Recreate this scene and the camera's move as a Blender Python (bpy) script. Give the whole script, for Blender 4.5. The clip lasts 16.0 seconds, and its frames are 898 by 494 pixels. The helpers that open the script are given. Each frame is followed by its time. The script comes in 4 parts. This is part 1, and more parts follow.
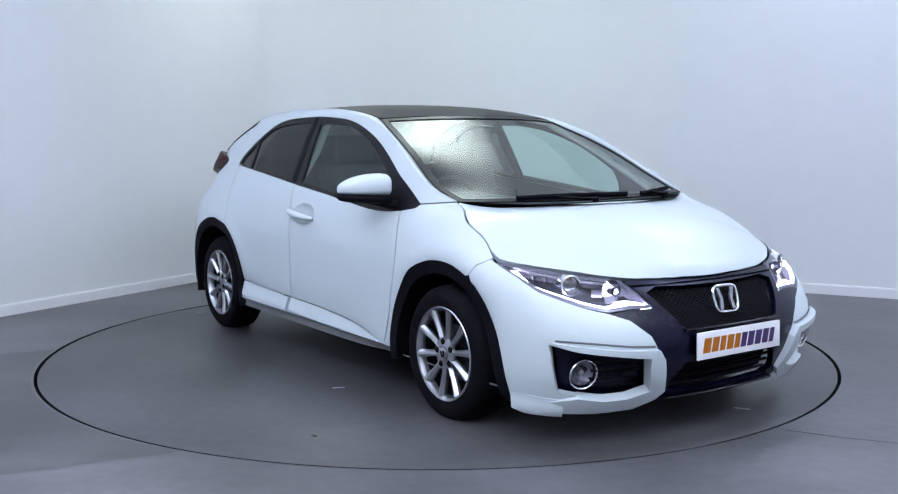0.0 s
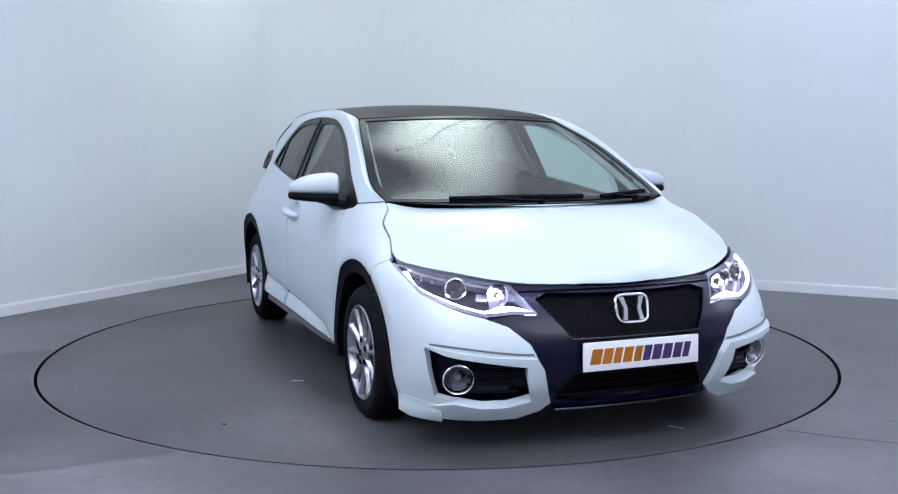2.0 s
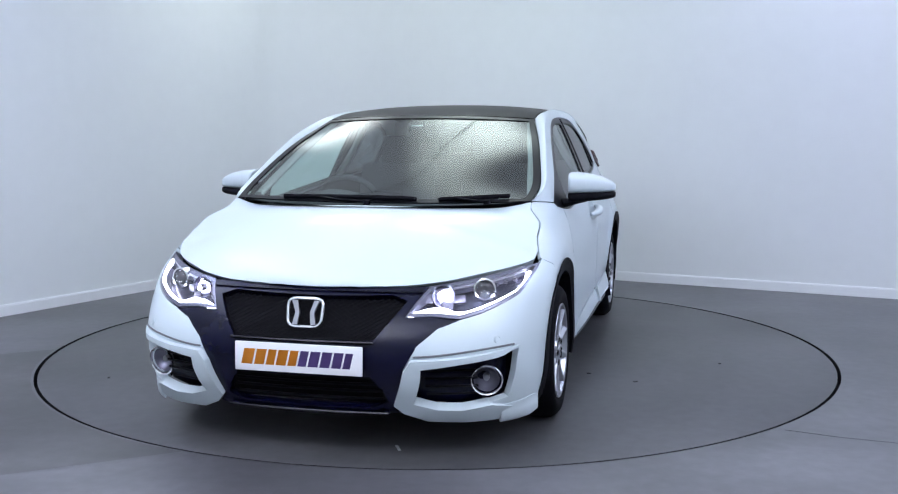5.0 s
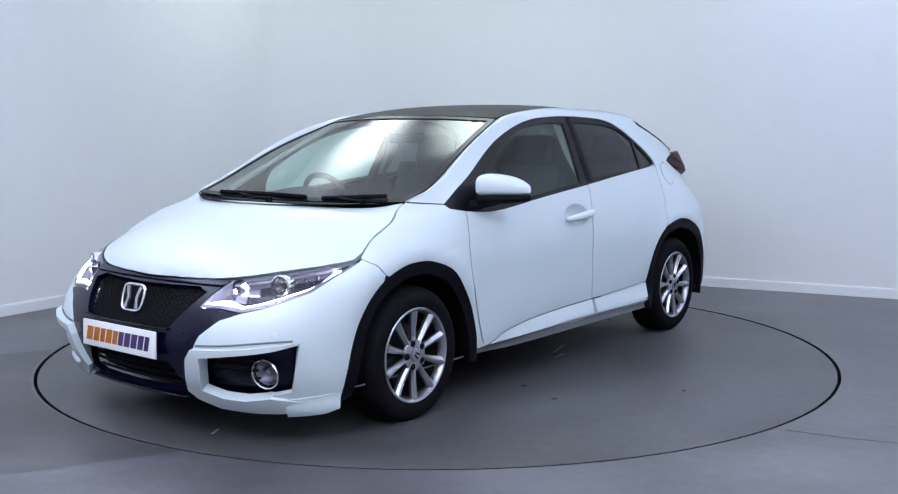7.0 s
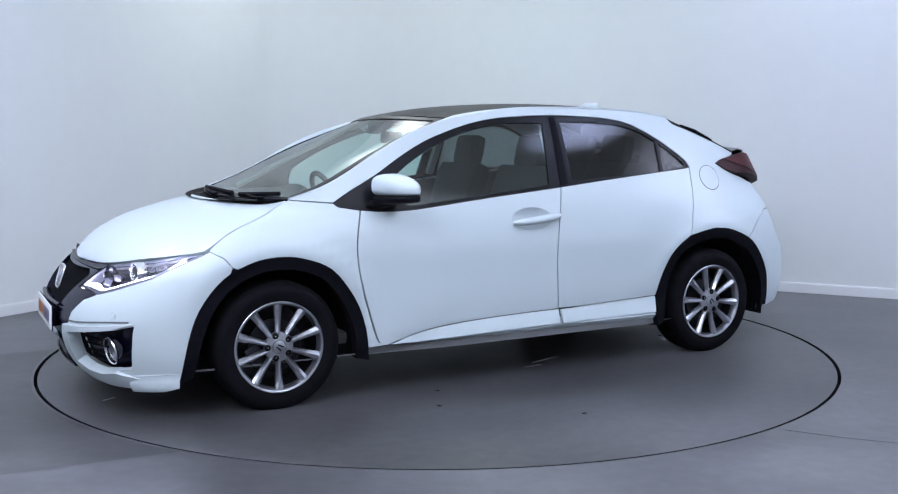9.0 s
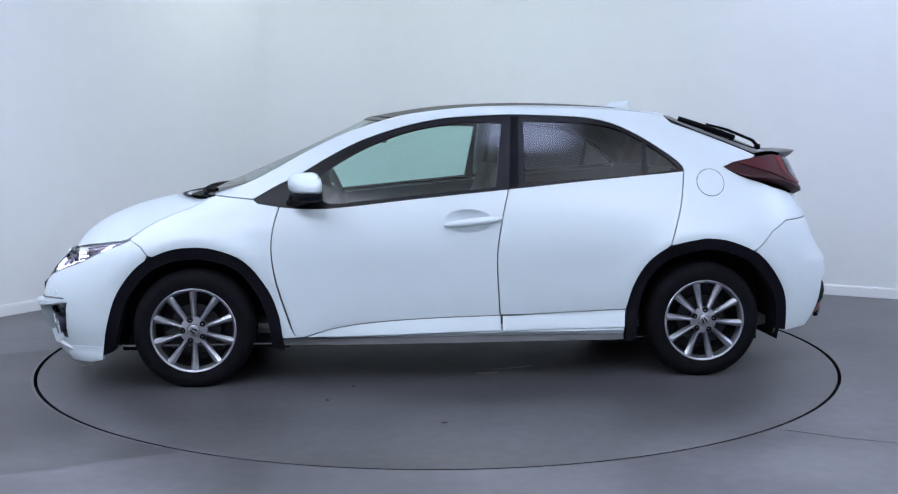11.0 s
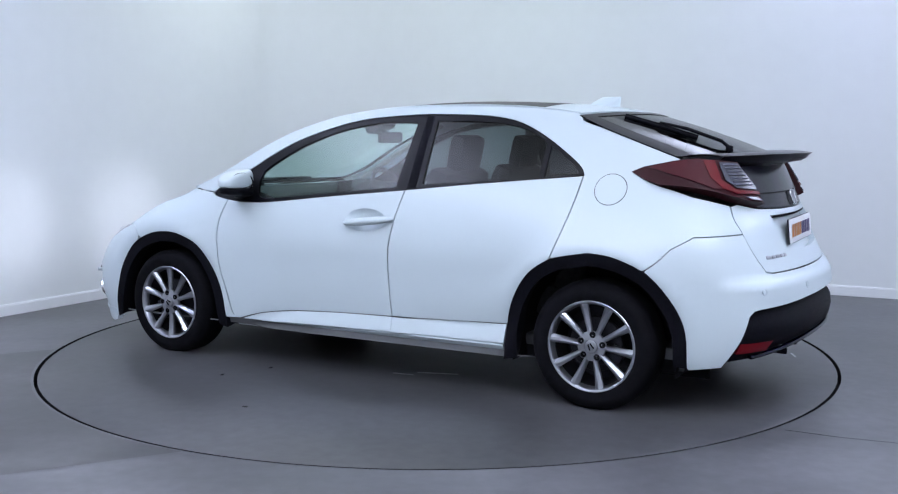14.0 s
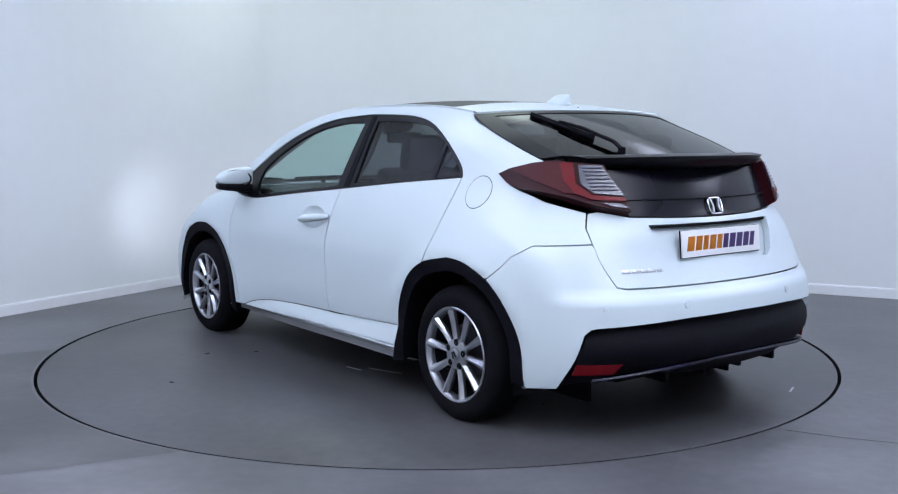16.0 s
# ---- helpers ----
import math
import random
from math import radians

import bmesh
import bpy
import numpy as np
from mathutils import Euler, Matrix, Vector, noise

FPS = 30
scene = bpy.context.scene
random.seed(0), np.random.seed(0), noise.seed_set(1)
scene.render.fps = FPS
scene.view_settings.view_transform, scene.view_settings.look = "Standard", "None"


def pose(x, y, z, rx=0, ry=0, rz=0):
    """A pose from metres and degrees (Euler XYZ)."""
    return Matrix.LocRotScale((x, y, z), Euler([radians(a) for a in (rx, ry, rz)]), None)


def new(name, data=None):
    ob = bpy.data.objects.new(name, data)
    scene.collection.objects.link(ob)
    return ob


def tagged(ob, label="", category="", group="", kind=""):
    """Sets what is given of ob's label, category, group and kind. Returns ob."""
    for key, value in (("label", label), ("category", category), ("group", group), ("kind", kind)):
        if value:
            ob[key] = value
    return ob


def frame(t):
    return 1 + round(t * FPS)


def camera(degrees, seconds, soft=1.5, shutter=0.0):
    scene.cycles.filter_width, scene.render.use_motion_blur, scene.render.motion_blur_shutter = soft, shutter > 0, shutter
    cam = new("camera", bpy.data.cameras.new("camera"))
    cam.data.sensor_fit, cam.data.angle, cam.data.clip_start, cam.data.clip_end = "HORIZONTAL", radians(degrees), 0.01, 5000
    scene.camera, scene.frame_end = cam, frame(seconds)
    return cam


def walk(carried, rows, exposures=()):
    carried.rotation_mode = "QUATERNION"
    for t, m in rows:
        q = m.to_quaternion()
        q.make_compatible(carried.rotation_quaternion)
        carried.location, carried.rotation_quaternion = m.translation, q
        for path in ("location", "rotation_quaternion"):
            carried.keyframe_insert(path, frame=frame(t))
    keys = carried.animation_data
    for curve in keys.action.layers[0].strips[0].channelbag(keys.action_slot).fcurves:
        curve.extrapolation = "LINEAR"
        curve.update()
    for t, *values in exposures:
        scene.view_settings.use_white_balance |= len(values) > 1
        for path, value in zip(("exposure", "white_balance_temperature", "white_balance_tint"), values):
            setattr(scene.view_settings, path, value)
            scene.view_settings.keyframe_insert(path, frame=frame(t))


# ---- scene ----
# ---- settings ----
EXPO = 0.0
DRL_GLOW, BEAM_GLOW = 26.0, 14400.0
GREEN, BLUE, NEUTRAL = (0.93, 1.0, 0.98), (0.70, 0.75, 1.0), (0.80, 0.83, 1.0)
# soft glows put into the unseen ceiling: place along the two walls, half sizes, peak and colour
DEEP = (0.55, 0.63, 1.0)
CEILING_BASE = (0.205, 0.226, 0.258)
# second and DEEP ones show mirrored in the glass; the others are added fill
GLOWS = ((1.5, 1.0, .85, .85, 1.9, GREEN), (1.7, 2.6, .85, 1.0, 2.1, (0.86, 1.0, 0.95)), (2.4, 6.3, .60, .70, 4.8, DEEP), (4.6, 5.2, .6, .5, 3.8, DEEP),
         (4.6, .6, .5, .6, 4.6, DEEP), (0.85, 4.9, 1.1, .80, 1.9, BLUE), (1.2, 8.3, 2.0, 1.2, 2.4, BLUE), (5.8, 1.5, 1.4, 1.6, 1.8, BLUE), (5.8, 7.4, 2.4, 2.2, 2.1, NEUTRAL), (7.9, 3.8, 3.0, 2.1, 2.7, NEUTRAL))

# ---- camera ----
cam = camera(48.57, 16.0, soft=1.2)
EYE = pose(0, -5.8525, 1.244, 90 - 6.371, 0, -0.592) @ pose(0, 0, 0, 0, 0, -0.054)
walk(cam, [(0, EYE), (16, EYE)], [(0, EXPO), (16, EXPO)])

# ---- world and lights ----
world = bpy.data.worlds.new("room_air")
scene.world = world
world.use_nodes = True
world.node_tree.nodes["Background"].inputs[0].default_value = (0.55, 0.62, 0.8, 1)
world.node_tree.nodes["Background"].inputs[1].default_value = 0.02

WA, WB = radians(90 - 30.17), radians(90 - 118.07)      # headings of the two seen walls
CORNER = Vector((-1.2075, 4.155, 0))
DA, DB = Vector((-math.cos(WA), -math.sin(WA), 0)), Vector((math.cos(WB), math.sin(WB), 0))
HIGH = 3.3


def room(a, b, z=0.0):
    return CORNER + DA * a + DB * b + Vector((0, 0, z))


# ---- materials ----
def material(name, colour, rough=0.5, metal=0.0, coat=0.0, scale=0.0, vary=0.0, bump=0.0, glow=None, fine=0.0, spec=0.5):
    m = bpy.data.materials.new(name)
    m.use_nodes = True
    nt = m.node_tree
    b = nt.nodes["Principled BSDF"]
    b.inputs["Base Color"].default_value = (*colour, 1)
    b.inputs["Roughness"].default_value = rough
    b.inputs["Metallic"].default_value = metal
    b.inputs["Coat Weight"].default_value = coat
    b.inputs["Coat Roughness"].default_value = 0.04
    b.inputs["Specular IOR Level"].default_value = spec
    if glow:
        b.inputs["Emission Color"].default_value = (*glow[:3], 1)
        b.inputs["Emission Strength"].default_value = glow[3]
    if scale:
        geo = nt.nodes.new("ShaderNodeTexCoord")
        big = nt.nodes.new("ShaderNodeTexNoise")
        big.inputs["Scale"].default_value = scale
        big.inputs["Detail"].default_value = 6
        small = nt.nodes.new("ShaderNodeTexNoise")
        small.inputs["Scale"].default_value = scale * 17
        small.inputs["Detail"].default_value = 3
        nt.links.new(geo.outputs["Object"], big.inputs["Vector"])
        nt.links.new(geo.outputs["Object"], small.inputs["Vector"])
        add = nt.nodes.new("ShaderNodeMath")
        add.operation = "MULTIPLY_ADD"
        add.inputs[1].default_value = 0.35
        nt.links.new(small.outputs["Fac"], add.inputs[0])
        nt.links.new(big.outputs["Fac"], add.inputs[2])
        ramp_node = nt.nodes.new("ShaderNodeValToRGB")
        ramp_node.color_ramp.elements[0].position, ramp_node.color_ramp.elements[1].position = 0.45, 0.9
        ramp_node.color_ramp.elements[0].color = (*[c * (1 - vary) for c in colour], 1)
        ramp_node.color_ramp.elements[1].color = (*[min(1, c * (1 + vary)) for c in colour], 1)
        nt.links.new(add.outputs[0], ramp_node.inputs[0])
        nt.links.new(ramp_node.outputs[0], b.inputs["Base Color"])
        if bump:
            bn = nt.nodes.new("ShaderNodeBump")
            bn.inputs["Strength"].default_value = bump
            bn.inputs["Distance"].default_value = 0.002
            nt.links.new(small.outputs["Fac"], bn.inputs["Height"])
            nt.links.new(bn.outputs[0], b.inputs["Normal"])
        if fine:
            mr = nt.nodes.new("ShaderNodeMapRange")
            mr.inputs["To Min"].default_value, mr.inputs["To Max"].default_value = rough - fine, rough + fine
            nt.links.new(big.outputs["Fac"], mr.inputs["Value"])
            nt.links.new(mr.outputs[0], b.inputs["Roughness"])
    return m


def glass_material(name, tint, clear, gloss=0.03, mirror_part=0.07, grazing=0.85):
    """Thin automotive glass: part clear tint, part mirror by the angle of view."""
    m = bpy.data.materials.new(name)
    m.use_nodes = True
    nt = m.node_tree
    nt.nodes.clear()
    out = nt.nodes.new("ShaderNodeOutputMaterial")
    tr = nt.nodes.new("ShaderNodeBsdfTransparent")
    tr.inputs[0].default_value = (*[c * clear for c in tint], 1)
    gl = nt.nodes.new("ShaderNodeBsdfGlossy")
    gl.inputs["Roughness"].default_value = gloss
    lw = nt.nodes.new("ShaderNodeLayerWeight")
    lw.inputs[0].default_value = 0.5
    pw = nt.nodes.new("ShaderNodeMath")
    pw.operation = "POWER"
    pw.inputs[1].default_value = 4.0
    nt.links.new(lw.outputs["Facing"], pw.inputs[0])
    fr = nt.nodes.new("ShaderNodeMath")
    fr.operation = "MULTIPLY_ADD"
    fr.inputs[1].default_value, fr.inputs[2].default_value = grazing - mirror_part, mirror_part
    nt.links.new(pw.outputs[0], fr.inputs[0])
    mix = nt.nodes.new("ShaderNodeMixShader")
    nt.links.new(fr.outputs[0], mix.inputs[0])
    nt.links.new(tr.outputs[0], mix.inputs[1])
    nt.links.new(gl.outputs[0], mix.inputs[2])
    nt.links.new(mix.outputs[0], out.inputs[0])
    return m


def floor_material(name, base, patch):
    """Grey sealed floor: cloudy tone, scuffs and fine grain, with a darker worn bay."""
    m = material(name, base, 0.40, scale=0.9, vary=0.34, bump=0.15, fine=0.12, spec=0.42)
    nt = m.node_tree
    b = nt.nodes["Principled BSDF"]
    src = b.inputs["Base Color"].links[0].from_socket
    geo = nt.nodes.new("ShaderNodeTexCoord")
    mp = nt.nodes.new("ShaderNodeMapping")
    mp.inputs["Scale"].default_value = (0.5, 0.9, 1)
    mp.inputs["Rotation"].default_value = (0, 0, 0.35)
    nt.links.new(geo.outputs["Object"], mp.inputs["Vector"])
    n = nt.nodes.new("ShaderNodeTexNoise")
    n.inputs["Scale"].default_value, n.inputs["Detail"].default_value = 1.6, 8
    nt.links.new(mp.outputs[0], n.inputs["Vector"])
    r = nt.nodes.new("ShaderNodeValToRGB")
    r.color_ramp.elements[0].position, r.color_ramp.elements[1].position = 0.42, 0.62
    r.color_ramp.elements[0].color, r.color_ramp.elements[1].color = (patch, patch, patch, 1), (1.06, 1.06, 1.06, 1)
    nt.links.new(n.outputs["Fac"], r.inputs[0])
    mul = nt.nodes.new("ShaderNodeMix")
    mul.data_type, mul.blend_type = "RGBA", "MULTIPLY"
    mul.inputs[0].default_value = 1
    nt.links.new(src, mul.inputs[6])
    nt.links.new(r.outputs[0], mul.inputs[7])
    nt.links.new(mul.outputs[2], b.inputs["Base Color"])
    return m


WHITE = material("white_pearl_paint", (0.555, 0.63, 0.665), 0.38, coat=0.28, scale=3, vary=0.012, spec=0.33)
SEAM = material("grey_panel_gap", (0.15, 0.155, 0.165), 0.8, spec=0.1)
GAP = material("shadow_gap_black", (0.010, 0.010, 0.012), 0.8, spec=0.05)
GLOSS = material("gloss_black_paint", (0.005, 0.005, 0.011), 0.20, spec=0.2)
NAVY = material("dark_blue_black_bumper", (0.0035, 0.004, 0.018), 0.24, scale=30, vary=0.1, spec=0.25)
PLAST = material("matt_black_plastic", (0.005, 0.005, 0.008), 0.6, scale=60, vary=0.2, bump=0.15, spec=0.07)
RUBBER = material("tyre_rubber", (0.006, 0.006, 0.008), 0.75, scale=25, vary=0.25, bump=0.2, spec=0.06)
ALLOY = material("silver_alloy", (0.42, 0.43, 0.47), 0.30, metal=0.9, scale=20, vary=0.05)
DARKMETAL = material("dark_barrel_metal", (0.03, 0.03, 0.038), 0.45, metal=0.7, scale=15, vary=0.2)
CHROME = material("chrome", (0.85, 0.86, 0.88), 0.08, metal=1.0)
REFLECTOR = material("lamp_reflector", (0.80, 0.81, 0.88), 0.28, metal=0.9)
LAMPDARK = material("lamp_housing", (0.035, 0.035, 0.055), 0.22, metal=0.4)
DRL = material("white_led", (0.9, 0.9, 1), 0.3, glow=(0.82, 0.84, 1.0, DRL_GLOW))
BEAM = material("lit_lamp_core", (0.9, 0.9, 1), 0.3, glow=(0.80, 0.84, 1.0, BEAM_GLOW))
CLEAR = glass_material("clear_windscreen_glass", (0.86, 1.0, 0.96), 0.88, 0.04, 0.055)
SIDEGLASS = glass_material("green_tinted_side_glass", (0.80, 1.0, 0.95), 0.90, 0.03, 0.05, 0.75)
PRIVACY = glass_material("privacy_tinted_glass", (0.85, 0.92, 1.0), 0.19, 0.03, 0.032, 0.7)
LENS = glass_material("lamp_lens", (1, 1, 1), 0.95, 0.03, 0.04, 0.4)
ROOFGLASS = material("smoked_roof_glass", (0.009, 0.008, 0.009), 0.42, spec=0.10)
REARGLASS = glass_material("smoked_rear_glass", (0.9, 0.9, 0.95), 0.12, 0.06, 0.06, 0.7)
RED = material("red_lamp_plastic", (0.050, 0.0015, 0.005), 0.42, spec=0.18)
BRIGHTRED = material("bright_red_lamp", (0.12, 0.002, 0.006), 0.35, spec=0.2)
DARKRED = material("dark_red_lamp", (0.026, 0.0015, 0.004), 0.42, spec=0.16)
FROST = material("ribbed_clear_lamp", (0.06, 0.063, 0.09), 0.16, coat=0.5, scale=40, vary=0.45)
BORDER = material("black_glass_border", (0.006, 0.006, 0.009), 0.30, spec=0.15)
BEZEL = material("silver_lamp_bezel", (0.17, 0.17, 0.23), 0.28, metal=0.6)
PLATE = material("number_plate_white", (0.78, 0.78, 0.80), 0.35)
ORANGE = material("plate_orange", (0.75, 0.27, 0.02), 0.4)
PURPLE = material("plate_purple", (0.10, 0.06, 0.22), 0.4)
SEAT = material("charcoal_cloth", (0.035, 0.037, 0.042), 0.9, scale=40, vary=0.3, bump=0.3)
TRIM = material("grey_cabin_trim", (0.10, 0.105, 0.11), 0.7, scale=30, vary=0.15)
HEADLINING = material("pale_headlining", (0.42, 0.43, 0.42), 0.9, scale=30, vary=0.05)
WALLPAINT = material("white_wall_paint", (0.74, 0.76, 0.77), 0.75, scale=0.5, vary=0.03, bump=0.05)
SKIRT = material("white_gloss_skirting", (0.80, 0.81, 0.83), 0.35, scale=2, vary=0.03)
FLOOR = floor_material("grey_sealed_floor", (0.108, 0.107, 0.118), 0.80)
DISC = floor_material("grey_turntable_paint", (0.065, 0.065, 0.070), 0.84)


def ceiling_material():
    """Unseen ceiling, as of backlit fabric: an even glow with soft brighter patches, some added as fill."""
    m = material("glowing_ceiling", (0.78, 0.79, 0.80), 0.85, scale=0.6, vary=0.03)
    nt = m.node_tree
    b = nt.nodes["Principled BSDF"]
    tc = nt.nodes.new("ShaderNodeTexCoord")

    def math_node(kind, first, second):
        n = nt.nodes.new("ShaderNodeMath")
        n.operation = kind
        for k, v in enumerate((first, second)):
            if isinstance(v, (int, float)):
                n.inputs[k].default_value = v
            else:
                nt.links.new(v, n.inputs[k])
        return n.outputs[0]

    def vector_node(kind, first, second):
        n = nt.nodes.new("ShaderNodeVectorMath")
        n.operation = kind
        for k, v in enumerate((first, second)):
            if isinstance(v, (tuple, Vector)):
                n.inputs[k].default_value = tuple(v)
            else:
                nt.links.new(v, n.inputs[k])
        return n.outputs["Value" if kind == "DOT_PRODUCT" else "Vector"]

    total = None
    for a, c, wide, deep, peak, colour in GLOWS:
        off = vector_node("SUBTRACT", tc.outputs["Object"], room(a, c, HIGH))
        u = vector_node("DOT_PRODUCT", off, DB / wide)
        v = vector_node("DOT_PRODUCT", off, DA / deep)
        rest = math_node("SUBTRACT", 1.0, math_node("ADD", math_node("MULTIPLY", u, u), math_node("MULTIPLY", v, v)))
        soft_disc = math_node("POWER", math_node("MAXIMUM", rest, 0.0), 2.0)
        scaled = nt.nodes.new("ShaderNodeVectorMath")
        scaled.operation = "SCALE"
        scaled.inputs[0].default_value = tuple(q * peak for q in colour)
        nt.links.new(soft_disc, scaled.inputs["Scale"])
        total = vector_node("ADD", scaled.outputs[0], total if total else CEILING_BASE)
    nt.links.new(total, b.inputs["Emission Color"])
    b.inputs["Emission Strength"].default_value = 1.0
    return m


# ---- mesh helpers ----
def part(name, bm, mat, parent=None, label="", smooth=True):
    bmesh.ops.recalc_face_normals(bm, faces=bm.faces)
    me = bpy.data.meshes.new(name)
    bm.to_mesh(me)
    bm.free()
    me.materials.append(mat)
    if smooth:
        for f in me.polygons:
            f.use_smooth = True
        me.set_sharp_from_angle(angle=radians(38))
    ob = new(name, me)
    ob.parent = parent
    return tagged(ob, label)


def box(sx, sy, sz, m=None, bevel=0.0, bm=None):
    bm = bm or bmesh.new()
    made = bmesh.ops.create_cube(bm, size=1, matrix=(m or Matrix()) @ Matrix.Diagonal((sx, sy, sz, 1)))
    if bevel:
        es = list({e for v in made["verts"] for e in v.link_edges})
        bmesh.ops.bevel(bm, geom=es, offset=bevel, segments=2, affect="EDGES", profile=0.6)
    return bm


def tube(points, r, seg=8, flat=1.0, bm=None):
    """A round bar along points; r may be a number or one radius a point."""
    bm = bm or bmesh.new()
    pts = [Vector(p) for p in points]
    rings = []
    for i, p in enumerate(pts):
        d = (pts[min(i + 1, len(pts) - 1)] - pts[max(i - 1, 0)]).normalized()
        a = d.cross(Vector((0, 0, 1)))
        a = a.normalized() if a.length > 1e-4 else Vector((1, 0, 0))
        b = a.cross(d)
        rr = r[i] if isinstance(r, (list, tuple)) else r
        rings.append([bm.verts.new(p + a * rr * math.cos(k * math.tau / seg) + b * rr * flat * math.sin(k * math.tau / seg)) for k in range(seg)])
    for u, v in zip(rings, rings[1:]):
        for k in range(seg):
            bm.faces.new((u[k], u[(k + 1) % seg], v[(k + 1) % seg], v[k]))
    bm.faces.new(rings[0][::-1])
    bm.faces.new(rings[-1])
    return bm


def lathe(profile, seg=48, m=None, bm=None):
    """Turns (radius, height) pairs round the local z axis."""
    bm = bm or bmesh.new()
    m = m or Matrix()
    rings = []
    for r, h in profile:
        if r < 1e-6:
            rings.append([bm.verts.new(m @ Vector((0, 0, h)))] * seg)
        else:
            rings.append([bm.verts.new(m @ Vector((r * math.cos(k * math.tau / seg), r * math.sin(k * math.tau / seg), h))) for k in range(seg)])
    for u, v in zip(rings, rings[1:]):
        for k in range(seg):
            q = []
            for w in (u[k], u[(k + 1) % seg], v[(k + 1) % seg], v[k]):
                if w not in q:
                    q.append(w)
            if len(q) > 2:
                bm.faces.new(q)
    return bm


def bend(pts, n=5):
    """A smooth open curve through the points."""
    out = []
    P = [pts[0]] + list(pts) + [pts[-1]]
    for i in range(1, len(P) - 2):
        for k in range(n):
            t = k / n
            out.append(tuple(0.5 * (2 * b + (c - a) * t + (2 * a - 5 * b + 4 * c - d) * t * t + (3 * b - a - 3 * c + d) * t ** 3)
                             for a, b, c, d in zip(P[i - 1], P[i], P[i + 1], P[i + 2])))
    out.append(tuple(pts[-1]))
    return out


def inside(p, loop):
    x, y = p
    hit = False
    for (x0, y0), (x1, y1) in zip(loop, loop[1:] + loop[:1]):
        if (y0 > y) != (y1 > y) and x < (x1 - x0) * (y - y0) / (y1 - y0) + x0:
            hit = not hit
    return hit


# ---- the car's outer form: x ahead, y to its left, z up; hubs at x = 1.297 and -1.297 ----
SZ = (.10, .16, .20, .27, .40, .55, .70, .80, .90, .95, 1.05, 1.20, 1.30, 1.38, 1.46)
SY = (.850, .866, .874, .884, .883, .882, .884, .868, .842, .824, .780, .714, .665, .620, .54)
FZ = (.10, .15, .25, .35, .42, .50, .57, .65, .735, .80, .90)
FX = (2.03, 2.09, 2.14, 2.175, 2.185, 2.16, 2.11, 2.02, 1.845, 1.70, 1.62)
RZ = (.10, .20, .30, .40, .50, .62, .70, .77, .85, .93, 1.0, 1.08, 1.14, 1.3)
RX = (-2.02, -2.09, -2.135, -2.155, -2.15, -2.125, -2.085, -2.055, -2.03, -1.99, -1.965, -1.93, -1.90, -1.80)


def curve(z, K, V):
    n = len(K)
    z = min(max(z, K[0]), K[-1])
    i = 0
    while i < n - 2 and z > K[i + 1]:
        i += 1

    def slope(j):
        return (V[j + 1] - V[j]) / (K[j + 1] - K[j])

    def lean(j):
        if j == 0:
            return slope(0)
        if j == n - 1:
            return slope(n - 2)
        a, b = K[j] - K[j - 1], K[j + 1] - K[j]
        return (slope(j) * a + slope(j - 1) * b) / (a + b)
    h = K[i + 1] - K[i]
    t = (z - K[i]) / h
    return (2 * t ** 3 - 3 * t * t + 1) * V[i] + (t ** 3 - 2 * t * t + t) * h * lean(i) + (-2 * t ** 3 + 3 * t * t) * V[i + 1] + (t ** 3 - t * t) * h * lean(i + 1)


def ramp(v, a, b):
    t = min(max((v - a) / (b - a), 0), 1)
    return t * t * (3 - 2 * t)


def taper(x, z):
    if x > .4:
        return 1 - .10 * (x - .4) ** 2 * ramp(z, .78, .95) - .8 * max(0, x - .95) ** 2 * ramp(z, .86, .95)
    if x < -.5:
        return 1 - .055 * (x + .5) ** 2 * ramp(z, .75, 1.02)
    return 1.0


def crease(x, z):
    """The tucked line low on the doors, with a flared facet below it."""
    if not -.95 < x < .80:
        return 0.0
    zc = curve(x, (-.9, -.33, -.24, .1, .41, .62, .80), (.360, .339, .339, .332, .312, .28, .235))
    fade = ramp(x, -.95, -.86) * (1 - ramp(x, .55, .80))
    if z > zc:
        return -.016 * math.exp(-(z - zc) / .07) * fade
    return (-.016 + .30 * (zc - z)) * fade


def haunch(x, z):
    """Soft swelling over each wheel arch."""
    s = 0.0
    for hx in (1.297, -1.297):
        r = math.hypot(x - hx, (z - .285) * 1.05)
        s += .016 * math.exp(-((r - .47) / .06) ** 2) * ramp(z, .3, .6)
    return s


def fphi(x, z):
    u = min(max((x - .9) / (curve(z, FZ, FX) - .9), 0), 1)
    return math.acos(u ** 3.9)


def rphi(x, z):
    u = min(max((-.9 - x) / (-.9 - curve(z, RZ, RX)), 0), 1)
    return math.acos(u ** 3.5)


def front(phi, z):
    x = .9 + (curve(z, FZ, FX) - .9) * max(math.cos(phi), 0) ** (1 / 3.9)
    return Vector((x, curve(z, SZ, SY) * math.sin(phi) * taper(x, z) + haunch(x, z) * math.sin(phi), z))


def rear(phi, z):
    x = -.9 + (curve(z, RZ, RX) + .9) * max(math.cos(phi), 0) ** (1 / 3.5)
    return Vector((x, curve(z, SZ, SY) * math.sin(phi) * taper(x, z) + haunch(x, z) * math.sin(phi), z))


